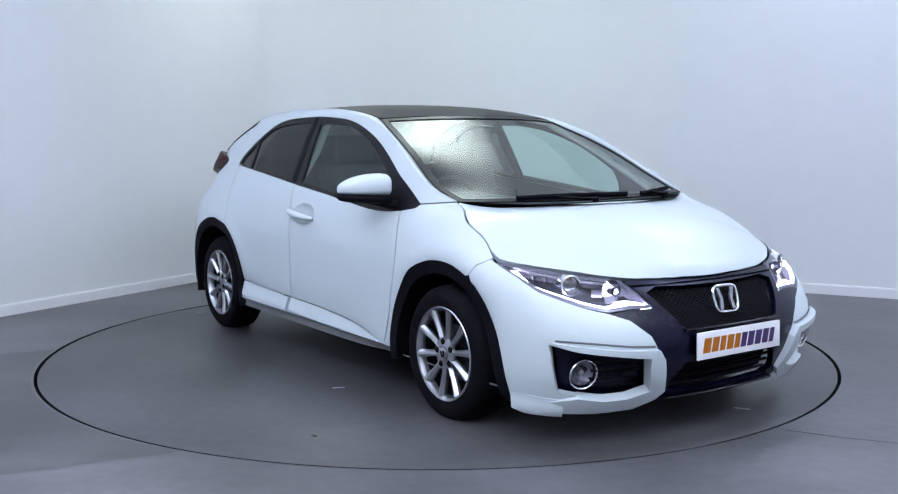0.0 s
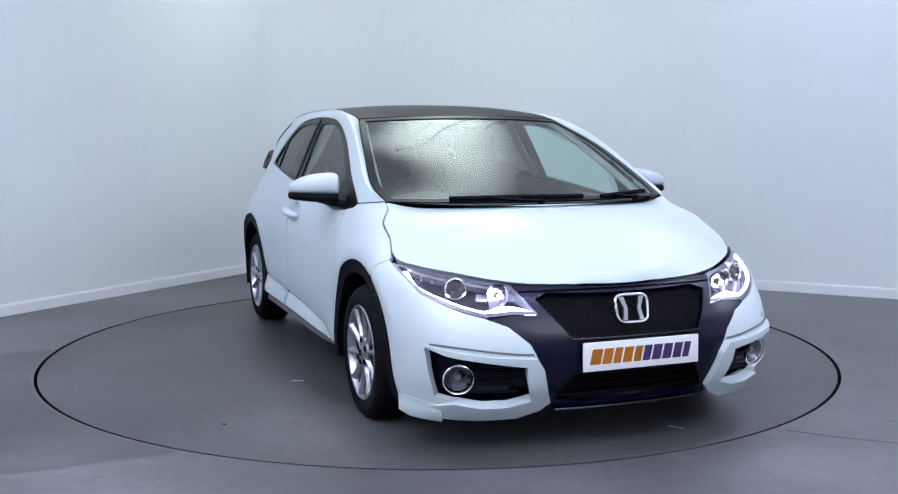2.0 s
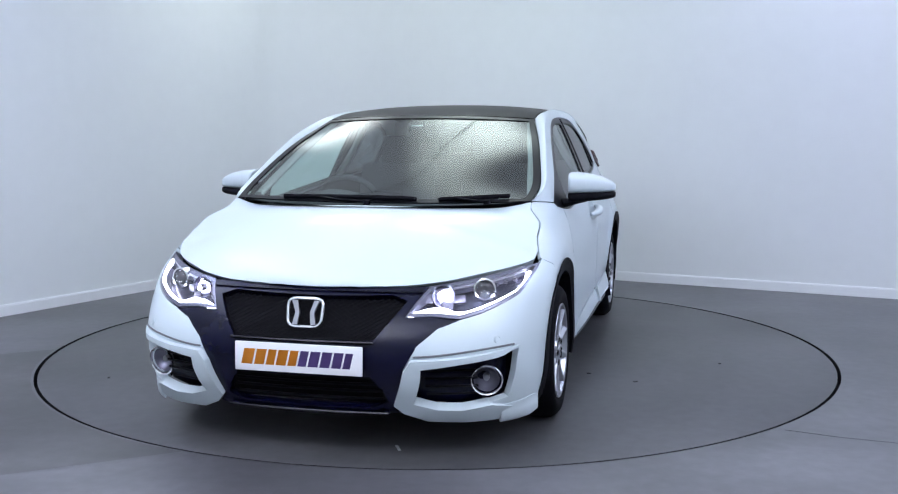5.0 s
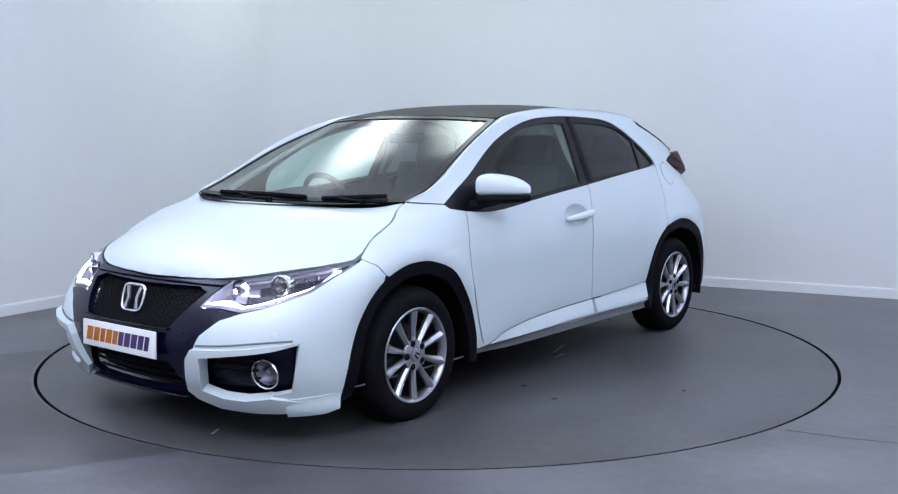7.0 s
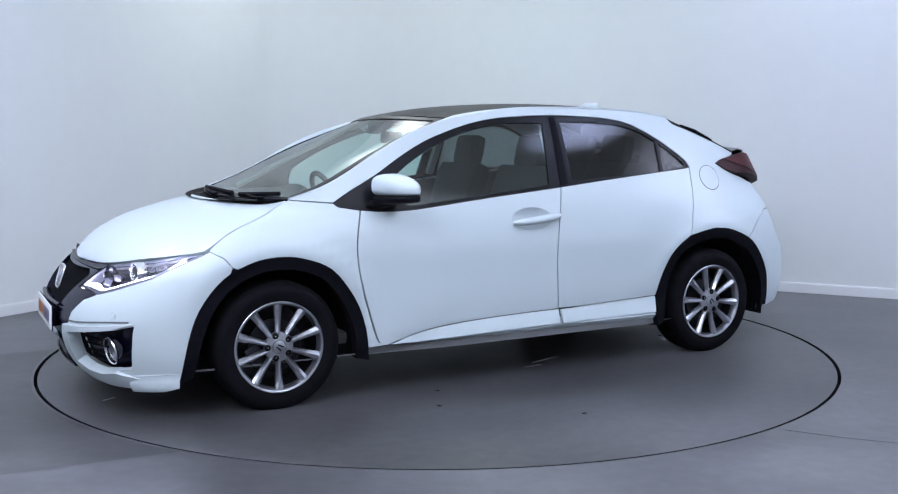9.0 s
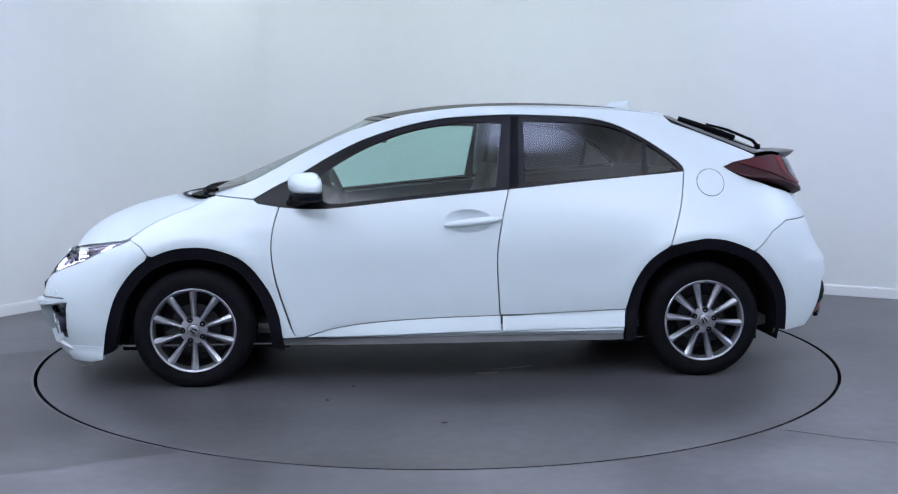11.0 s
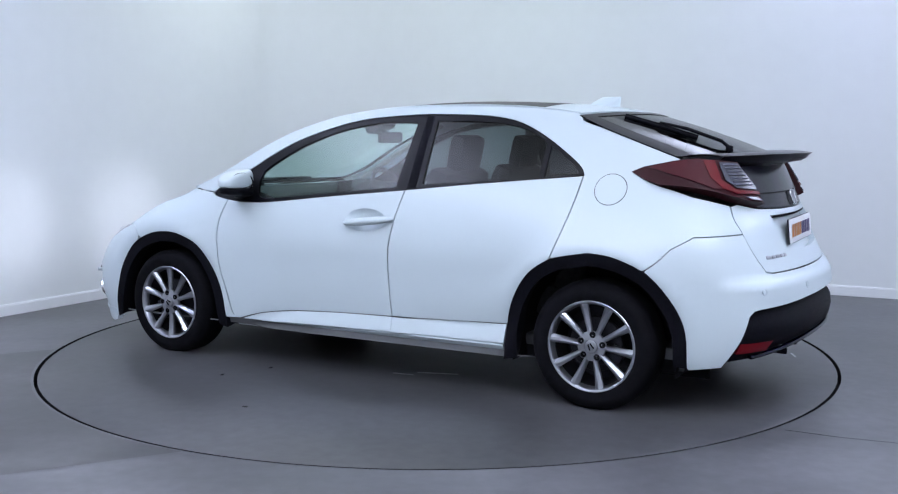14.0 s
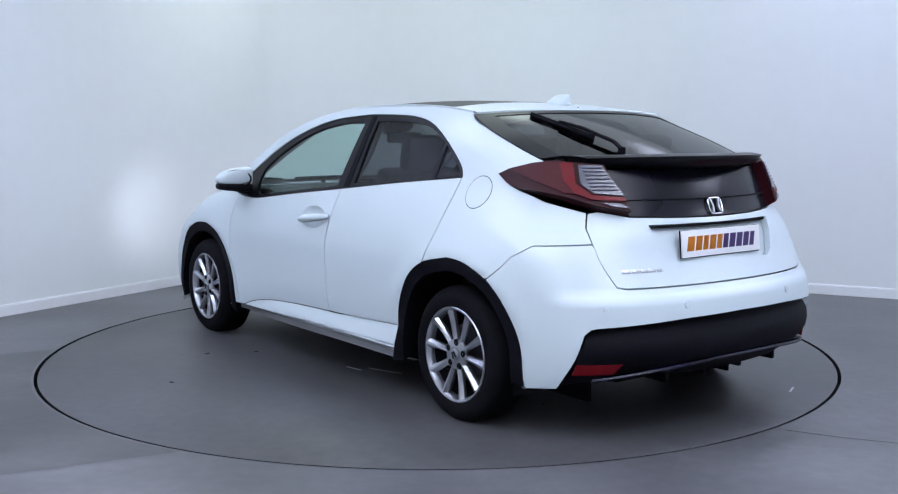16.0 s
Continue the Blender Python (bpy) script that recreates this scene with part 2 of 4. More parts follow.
def flank(w, z):
    """The whole left side by one running length w, which is x over the middle."""
    if w > 1.5:
        return front(fphi(1.5, z) - (w - 1.5) / .62, z)
    if w < -1.5:
        return rear(rphi(-1.5, z) + (w + 1.5) / .62, z)
    p = front(fphi(w, z), z) if w > .9 else rear(rphi(w, z), z) if w < -.9 else Vector((w, curve(z, SZ, SY) * taper(w, z), z))
    p.y += crease(w, z) + (haunch(w, z) if abs(w) <= .9 else 0)
    return p


def at_x(x, z):
    if x > 1.5:
        return (1.5 + .62 * (fphi(1.5, z) - fphi(x, z)), z)
    if x < -1.5:
        return (-1.5 - .62 * (rphi(-1.5, z) - rphi(x, z)), z)
    return (x, z)


def phi_front(y, z):
    p = .5
    for _ in range(12):
        x = .9 + (curve(z, FZ, FX) - .9) * max(math.cos(p), 0) ** (1 / 3.9)
        p = math.asin(max(-1, min(1, y / (curve(z, SZ, SY) * taper(x, z)))))
    return p


def phi_rear(y, z):
    p = .5
    for _ in range(12):
        x = -.9 + (curve(z, RZ, RX) + .9) * max(math.cos(p), 0) ** (1 / 3.5)
        p = math.asin(max(-1, min(1, y / (curve(z, SZ, SY) * taper(x, z)))))
    return p


def at_yf(y, z):
    return (1.5 + .62 * (fphi(1.5, z) - phi_front(y, z)), z)


def at_yr(y, z):
    return (-1.5 - .62 * (rphi(-1.5, z) - phi_rear(y, z)), z)


def nose(a, z):
    return front(a / .8, z)


def tail(a, z):
    return rear(a / .8, z)


def nf(y, z):
    return (.8 * phi_front(y, z), z)


def nr(y, z):
    return (.8 * phi_rear(y, z), z)


def rx_(x, z):
    return (.8 * rphi(x, z), z)


def both(half):
    """A closed outline from its left half, which runs from the centre line round to the centre line."""
    return half + [(-a, z) for a, z in reversed(half) if abs(a) > 1e-6]


def X(*pts):
    return [at_x(*p) for p in pts]


def YF(*pts):
    return [at_yf(*p) for p in pts]


def YR(*pts):
    return [at_yr(*p) for p in pts]


def surface_normal(fn, u, v):
    e = 2e-3
    p = fn(u, v)
    n = (fn(u + e, v) - fn(u - e, v)).cross(fn(u, v + e) - fn(u, v - e))
    n = n.normalized() if n.length > 1e-12 else Vector((0, 0, 1))
    return p, (n if n.dot(p - Vector((p.x * .72, 0, .5))) > 0 else -n)


def panel(name, parent, mat, fn, loops, off=0.0, thick=0.018, step=0.05, side=1, label="", rim=True):
    """A sheet of the form fn inside the outline loops[0] and outside the other loops, with turned-in edges."""
    from mathutils.geometry import delaunay_2d_cdt
    dense = []
    for loop in loops:
        d = []
        for (x0, y0), (x1, y1) in zip(loop, loop[1:] + loop[:1]):
            k = max(1, int(math.hypot(x1 - x0, y1 - y0) / (step * .7)))
            d += [(x0 + (x1 - x0) * i / k, y0 + (y1 - y0) * i / k) for i in range(k)]
        clean = [d[0]]
        for q in d[1:]:
            if math.hypot(q[0] - clean[-1][0], q[1] - clean[-1][1]) > 1.5e-3:
                clean.append(q)
        dense.append(clean)
    pts, edges = [], []
    for d in dense:
        s = len(pts)
        pts += d
        edges += [(s + i, s + (i + 1) % len(d)) for i in range(len(d))]
    rim_points = list(pts)
    us, vs = [p[0] for p in dense[0]], [p[1] for p in dense[0]]
    u = min(us) + step * .5
    while u < max(us):
        v = min(vs) + step * .5
        while v < max(vs):
            if inside((u, v), dense[0]) and not any(inside((u, v), d) for d in dense[1:]):
                if all(abs(u - q[0]) + abs(v - q[1]) > step * .45 for q in rim_points):
                    pts.append((u, v))
            v += step
        u += step
    vv, _, ff, _, _, _ = delaunay_2d_cdt([Vector(p) for p in pts], edges, [], 0, 1e-7)
    tris = []
    for f in ff:
        c = (sum(vv[i].x for i in f) / 3, sum(vv[i].y for i in f) / 3)
        if inside(c, dense[0]) and not any(inside(c, d) for d in dense[1:]):
            tris.append(list(f))
    used = sorted({i for f in tris for i in f})
    index = {o: i for i, o in enumerate(used)}
    tris = [[index[i] for i in f] for f in tris]
    verts, normals = [], []
    for o in used:
        p, n = surface_normal(fn, vv[o].x, vv[o].y)
        p = p + n * off
        verts.append(p)
        normals.append(n)
    count = {}
    for f in tris:
        for a, b in zip(f, f[1:] + f[:1]):
            count[tuple(sorted((a, b)))] = (a, b, tuple(sorted((a, b))) in count)
    flips = 0
    for f in tris:
        a, b, c = (verts[i] for i in f)
        flips += 1 if (b - a).cross(c - a).dot(normals[f[0]]) < 0 else -1
    if flips > 0:
        tris = [f[::-1] for f in tris]
    faces = tris
    if rim and thick > 0:
        quads = []
        for a, b, shared in count.values():
            if shared:
                continue
            if flips > 0:
                a, b = b, a
            s = len(verts)
            pa, pb, na, nb = verts[a], verts[b], normals[a], normals[b]
            out = (pb - pa).cross((na + nb))
            out = out.normalized() if out.length > 1e-9 else na
            verts += [pa.copy(), pb.copy(), pb - nb * thick, pa - na * thick]
            normals += [out] * 4
            quads.append([s + 1, s, s + 3, s + 2])
        faces = tris + quads
    if side < 0:
        verts = [Vector((p.x, -p.y, p.z)) for p in verts]
        normals = [Vector((p.x, -p.y, p.z)) for p in normals]
        faces = [f[::-1] for f in faces]
    me = bpy.data.meshes.new(name)
    me.from_pydata([tuple(p) for p in verts], [], faces)
    me.materials.append(mat)
    for f in me.polygons:
        f.use_smooth = True
    me.normals_split_custom_set_from_vertices([tuple(n) for n in normals])
    ob = new(name, me)
    ob.parent = parent
    return tagged(ob, label)


def sheet(name, parent, mat, fn, nu, nv, u0=0., u1=1., v0=0., v1=1., label="", side=1, thick=0.0):
    """A grid of fn(u, v)."""
    bm = bmesh.new()
    g = [[bm.verts.new(fn(u0 + (u1 - u0) * i / nu, v0 + (v1 - v0) * j / nv)) for j in range(nv + 1)] for i in range(nu + 1)]
    for i in range(nu):
        for j in range(nv):
            bm.faces.new((g[i][j], g[i + 1][j], g[i + 1][j + 1], g[i][j + 1]))
    if side < 0:
        for v in bm.verts:
            v.co.y = -v.co.y
    if thick:
        bmesh.ops.recalc_face_normals(bm, faces=bm.faces)
        if sum(f.normal.z for f in bm.faces) < 0:
            bmesh.ops.reverse_faces(bm, faces=bm.faces)
        bmesh.ops.solidify(bm, geom=bm.faces[:], thickness=thick)
    return part(name, bm, mat, parent, label)


# ---- room ----
def slab(name, a, b, h, thick, outward, mat, z=0.0):
    n = Vector(outward).normalized() * thick
    bm = bmesh.new()
    vs = [bm.verts.new(q) for q in (a, b, b + n, a + n)]
    vs2 = [bm.verts.new(q.co + Vector((0, 0, h))) for q in vs]
    bm.faces.new(vs[::-1])
    bm.faces.new(vs2)
    for i in range(4):
        bm.faces.new((vs[i], vs[(i + 1) % 4], vs2[(i + 1) % 4], vs2[i]))
    for v in bm.verts:
        v.co.z += z
    return tagged(part(name, bm, mat, smooth=False), kind="structure")


LONG, WIDE = 12.5, 10.5
COVE = .85
slab("wall_west", room(COVE, 0), room(LONG, 0), HIGH, .2, -DB, WALLPAINT)
slab("wall_north", room(0, COVE), room(0, WIDE), HIGH, .2, -DA, WALLPAINT)


def cove(name, inset, thick, h, z, mat):
    """The rounded corner between the two walls."""
    bm = bmesh.new()
    prev = None
    for k in range(17):
        q = math.pi / 2 * k / 16
        ring = [room(COVE - (COVE - d) * math.sin(q), COVE - (COVE - d) * math.cos(q), zz) for d, zz in ((inset, z), (inset, z + h), (inset - thick, z + h), (inset - thick, z))]
        ring = [bm.verts.new(v) for v in ring]
        if prev:
            for i in range(4):
                bm.faces.new((prev[i], prev[(i + 1) % 4], ring[(i + 1) % 4], ring[i]))
        else:
            bm.faces.new(ring)
        prev = ring
    bm.faces.new(prev)
    return tagged(part(name, bm, mat), kind="structure")


cove("wall_corner", 0, .2, HIGH, 0, WALLPAINT)
cove("baseboard", .020, .020, .070, 0, SKIRT)
cove("trim", .013, .013, .008, .070, SKIRT)
slab("wall_south", room(LONG, 0), room(LONG, WIDE), HIGH, .2, DA, WALLPAINT)
slab("wall_east", room(0, WIDE), room(LONG, WIDE), HIGH, .2, DB, WALLPAINT)
bm = bmesh.new()
bm.faces.new([bm.verts.new(room(a, b, HIGH)) for a, b in ((0, 0), (LONG, 0), (LONG, WIDE), (0, WIDE))])
bmesh.ops.solidify(bm, geom=bm.faces[:], thickness=-.1)
tagged(part("ceiling", bm, ceiling_material(), smooth=False), kind="structure")
for nm, a, b, n in (("baseboard", room(COVE, 0), room(LONG, 0), DB), ("baseboard", room(0, COVE), room(0, WIDE), DA)):
    sk = slab(nm, a, b, .070, .020, n, SKIRT)
    sl = slab("trim", a, b, .008, .013, n, SKIRT, .070)

cable = part("cable", tube(bend([(-1.1, .98, HIGH - .08), (-.49, .90, HIGH - .10), (-.17, .97, HIGH - .10), (.16, 1.12, HIGH - .10), (.52, 1.42, HIGH - .09), (.9, 1.9, HIGH - .06), (1.1, 2.3, HIGH)], 4), .0042, 6), GAP)
tagged(cable, "thin black cable slung under the glowing ceiling", "cable")

RING = 2.2345
bm = bmesh.new()
seg = 160
inner = [bm.verts.new((math.cos(k * math.tau / seg) * (RING + .007), math.sin(k * math.tau / seg) * (RING + .007), 0)) for k in range(seg)]
low = [bm.verts.new((v.co.x, v.co.y, -.08)) for v in inner]
outer = [bm.verts.new((math.cos(k * math.tau / seg) * 16, math.sin(k * math.tau / seg) * 16, 0)) for k in range(seg)]
for k in range(seg):
    j = (k + 1) % seg
    bm.faces.new((inner[k], inner[j], outer[j], outer[k]))
    bm.faces.new((low[k], low[j], inner[j], inner[k]))
bm.faces.new(low)
fl = tagged(part("floor", bm, FLOOR, smooth=False), kind="structure")
fl.data.materials.append(GAP)
for f in fl.data.polygons:
    if f.center.z < -.01:
        f.material_index = 1

def floor_patch(points, mat):
    bm = bmesh.new()
    bm.faces.new([bm.verts.new((x, y, .0015)) for x, y in points])
    return tagged(part("floor_patch", bm, mat, smooth=False), kind="structure")


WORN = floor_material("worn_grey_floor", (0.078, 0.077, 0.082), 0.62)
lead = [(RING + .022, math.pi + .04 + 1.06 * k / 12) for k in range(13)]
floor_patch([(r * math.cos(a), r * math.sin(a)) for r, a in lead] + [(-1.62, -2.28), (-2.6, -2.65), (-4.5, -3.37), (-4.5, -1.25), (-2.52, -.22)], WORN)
bm = bmesh.new()
tube([(1.47, -1.75, .0005), (1.67, -1.86, .0005), (1.87, -1.94, .0005), (2.6, -2.2, .0005)], [.003, .002, .002, .001], 4, .3, bm)
tagged(part("floor_crack", bm, GAP, smooth=False), kind="structure")

# ---- turntable ----
turntable = part("turntable", lathe([(0, 0), (1.0, 0), (RING - .016, 0), (RING - .011, -.003), (RING - .011, -.06), (0, -.06)], 160), DISC)
turntable.data.materials.append(GAP)
for f in turntable.data.polygons:
    if f.center.z < -.002:
        f.material_index = 1
tagged(turntable, "flat round grey painted turntable set flush in the floor", "turntable")
SCUFF = material("pale_scuff", (0.42, 0.43, 0.45), 0.6, scale=30, vary=0.3)
for k, (x, y, l, w, r) in enumerate(((-.35, .62, .22, .012, .3), (-.2, .72, .12, .010, .1), (.55, -.98, .06, .02, 1.1), (-1.9, -.75, .10, .010, 2.0), (1.95, .35, .07, .012, .5))):
    part("scuff", box(l, w, .0012, Matrix.Translation((x, y, .0006)) @ Matrix.Rotation(r, 4, "Z")), SCUFF, turntable)
SPECK = material("dark_speck", (0.02, 0.02, 0.02), 0.8)
for x, y in ((.5, .95), (.62, 1.2), (-1.35, .4), (1.2, -1.45), (.1, 1.62)):
    part("speck", box(.022, .012, .003, Matrix.Translation((x, y, .0015)) @ Matrix.Rotation(x * 3, 4, "Z")), SPECK, turntable)

# ---- car ----
car = new("car")
tagged(car, "white five-door hatchback with black roof and wheel arches on a turntable", "car")
for_each_side = (1, -1)

# outlines on the left flank
ARCH_F = [(1.743, .165), (1.71, .337), (1.657, .486), (1.55, .618), (1.417, .685), (1.301, .703), (1.185, .692), (1.042, .632), (.929, .49), (.875, .344), (.856, .183)]
ARCH_R = [(-.877, .198), (-.884, .365), (-.919, .496), (-.993, .612), (-1.106, .686), (-1.249, .718), (-1.306, .723), (-1.421, .706), (-1.569, .639), (-1.675, .519), (-1.727, .40), (-1.735, .24)]
AF, AR = bend(ARCH_F, 4), bend(ARCH_R, 4)
DLO_TOP = bend([(.998, .934), (.907, .987), (.767, 1.058), (.625, 1.142), (.482, 1.214), (.336, 1.267), (.19, 1.308), (.043, 1.335), (-.105, 1.347), (-.312, 1.356), (-.548, 1.350), (-.695, 1.341), (-.841, 1.312), (-.984, 1.245), (-1.124, 1.155), (-1.190, 1.101), (-1.208, 1.070)], 3)
BELT = bend([(-1.206, 1.064), (-.684, 1.019), (-.28, .978), (.181, .935), (.584, .893), (.757, .889), (.90, .898), (.975, .915), (.998, .930)], 4)
RAIL = bend([(1.195, .951), (1.05, .994), (.916, 1.057), (.773, 1.141), (.6, 1.232), (.484, 1.279), (.339, 1.323), (.191, 1.350), (-.105, 1.383), (-.402, 1.392), (-.8, 1.383), (-1.0, 1.366), (-1.130, 1.348)], 3)
CEDGE = bend([(-1.145, 1.332), (-1.172, 1.308), (-1.283, 1.271), (-1.428, 1.216), (-1.60, 1.150)], 3)


def lower(pts, d):
    return [(x, z - d) for x, z in pts]


def arch_between(A, x0, x1):
    return [p for p in A if min(x0, x1) - 1e-6 <= p[0] <= max(x0, x1) + 1e-6]


def white_panels(s):
    # front door
    o = bend([(.868, .893), (.900, .778), (.906, .664), (.882, .519), (.829, .344), (.800, .262), (.760, .246)], 4)
    o += bend([(.760, .246), (.62, .285), (.412, .315), (.1, .333), (-.233, .341)], 4)[1:]
    o += bend([(-.229, .345), (-.226, .377), (-.213, .638), (-.236, .809), (-.276, .973)], 4)[1:]
    o += bend([(-.276, .973), (.181, .930), (.584, .888), (.757, .884), (.868, .893)], 4)[1:-1]
    cup = [(-.07 + .123 * math.cos(k * math.tau / 28), .820 + .058 * math.sin(k * math.tau / 28)) for k in range(28)]
    front_door = panel("front_door", car, WHITE, flank, [o, cup], side=s, step=.045)
    o = bend([(.735, .246), (.62, .280), (.412, .310), (.1, .328), (-.233, .336)], 4) + [(-.233, .266), (.60, .246)]
    panel("door_skirt", front_door, WHITE, flank, [o], off=.003, side=s, step=.03, label="white flared skirt along the door foot")
    # rear door
    o = bend([(-.282, .974), (-.242, .809), (-.219, .638), (-.232, .377), (-.236, .343)], 4)
    o += [(-.333, .343), (-.880, .363)] + [p for p in AR if -1.09 < p[0] < -.876 and p[1] > .37]
    o += bend([(-1.100, .690), (-1.169, .895), (-1.202, 1.059)], 4) + bend([(-1.202, 1.059), (-.684, 1.014), (-.286, .974)], 4)[1:-1]
    rear_door = panel("rear_door", car, WHITE, flank, [o], side=s, step=.045)
    panel("door_skirt", rear_door, WHITE, lambda w, z: flank(w, z) + Vector((0, .014 * ramp(w, -.40, -.27), 0)), [[(-.243, .338), (-.333, .338), (-.876, .358), (-.870, .272), (-.243, .266)]], off=.003, side=s, step=.025, label="white flared skirt along the door foot")
    # front wing
    o = bend([(.875, .893), (.906, .778), (.912, .664), (.891, .519), (.862, .42), (.838, .34), (.810, .268), (.772, .247)], 4) + [(.858, .243)]
    o += [p for p in reversed(AF) if p[1] > .25 and p[0] < 1.500]
    o += [(1.506, .668), (1.541, .712), (1.592, .739)] + bend([(1.592, .744), (1.5, .807), (1.4, .853), (1.3, .892), (1.245, .920), (1.195, .945)], 4)
    o += [(1.0, .928), (.977, .910)]
    panel("front_wing", car, WHITE, flank, [X(*o)], side=s, step=.045)
    # pillars, roof rail and rear quarter in one pressing
    o = RAIL + CEDGE + [(-1.625, 1.140), (-1.60, 1.126), (-1.48, 1.106), (-1.424, 1.084)]
    o = X(*o) + X((-1.564, 1.017), (-1.70, .973)) + YR((.616, .934), (.647, .875), (.648, .818)) + X((-1.737, .8085), (-1.652, .7575), (-1.546, .661))
    o += X(*[p for p in reversed(AR) if p[1] > .64 and -1.545 < p[0] < -1.11]) + bend([(-1.106, .691), (-1.175, .895), (-1.210, 1.066)], 4) + DLO_TOP[::-1]
    panel("body_side", car, WHITE, flank, [o], side=s, step=.04)
    panel("sill", car, WHITE, lambda w, z: flank(w, z) - Vector((0, 1.3 * max(0, .262 - z), 0)), [[(.853, .236), (.80, .236), (-.30, .258), (-.868, .262), (-.872, .204), (.857, .187)]], side=s, thick=.06, off=.004)
    # arches
    for nm, A, hx in (("front", AF, 1.297), ("rear", AR, -1.297)):
        inner = []
        for x, z in A:
            d = Vector((x - hx, z - .285))
            k = (d.length - .058) / d.length
            inner.append((hx + d.x * k, .285 + d.y * k))
        o = X(*A) + X(*[(x, max(z, .19)) for x, z in inner[::-1]])
        panel("wheel_arch_moulding", car, PLAST, flank, [o], off=.006, thick=.07, side=s, step=.035, label="matt black plastic wheel arch moulding")
    # window surround and panes
    g1 = bend([(.660, 1.055), (.675, .99), (.655, .925), (.60, .908)], 3) + [(-.215, .990), (-.262, 1.312)] + bend([(-.262, 1.316), (-.046, 1.314), (.189, 1.278), (.40, 1.205), (.56, 1.122), (.660, 1.055)], 4)[1:-1]
    g2 = [(-.367, 1.008), (-.376, 1.322)] + bend([(-.376, 1.324), (-.694, 1.314), (-.869, 1.282), (-1.0, 1.217)], 4)[1:] + [(-.984, 1.046)]
    g3 = [(-1.012, 1.050), (-1.020, 1.206)] + bend([(-1.020, 1.206), (-1.11, 1.142), (-1.165, 1.098), (-1.180, 1.072)], 3)[1:]
    o = DLO_TOP + BELT[1:-1]
    panel("window_surround", car, BORDER, flank, [o, g1, g2, g3], off=-.006, side=s, step=.04, label="gloss black window surround")
    panel("side_window", car, SIDEGLASS, flank, [g1], off=-.012, rim=False, side=s, label="clear green-tinted front side window")
    panel("side_window", car, PRIVACY, flank, [g2], off=-.012, rim=False, side=s, label="dark privacy side window")
    panel("side_window", car, PRIVACY, flank, [g3], off=-.012, rim=False, side=s, label="small dark quarter window")
    # pillar cover between the doors
    panel("pillar_cover", car, PLAST, flank, [[(-.283, .985), (-.332, .990), (-.352, 1.345), (-.312, 1.347)]], off=-.003, thick=.006, side=s)
    # dark shell behind the panel gaps
    o = X((1.72, .20), (1.72, .58), (1.64, .69), (1.56, .745), (1.45, .79), (1.2, .90), (1.0, .92), (.6, .88), (.2, .92), (-.6, 1.0), (-1.25, 1.05), (-1.5, 1.0), (-1.72, .93), (-1.72, .21))
    holes = []
    for A in (ARCH_F, ARCH_R):
        hx = 1.297 if A is ARCH_F else -1.297
        holes.append([(hx + .40 * math.cos(k * math.tau / 28), .285 + .40 * math.sin(k * math.tau / 28)) for k in range(28)])
    panel("inner_shell", car, SEAM, flank, [o, *[X(*[(x, max(z, .21)) for x, z in h]) for h in holes]], off=-.028, rim=False, side=s, step=.08)
    return front_door


def door_handle(s, door):
    bm = bmesh.new()
    n = 14
    for dz, prof in ((0, 1),):
        pts, rad = [], []
        for i in range(n + 1):
            x = .048 - .285 * i / n
            z = .802 + .030 * i / n
            p = flank(x, z)
            lift = .006 + .034 * math.sin(math.pi * min(1, i / n * 1.02)) ** .5
            pts.append((p.x, (p.y + lift) * s, z))
            rad.append(.024 * (1 - .5 * abs(2 * i / n - 1) ** 3))
        tube(pts, rad, 12, .85, bm)
    part("door_handle", bm, WHITE, door, "body-coloured pull handle")
    cup = [(-.07 + .125 * math.cos(k * math.tau / 30), .820 + .060 * math.sin(k * math.tau / 30)) for k in range(30)]
    panel("handle_cup", door, WHITE, lambda u, v: flank(u, v) - Vector((0, .030 * max(0, 1 - ((u + .07) / .125) ** 2 - ((v - .820) / .060) ** 2), 0)), [cup], off=.0, thick=.004, side=s, step=.02, label="shallow finger recess")


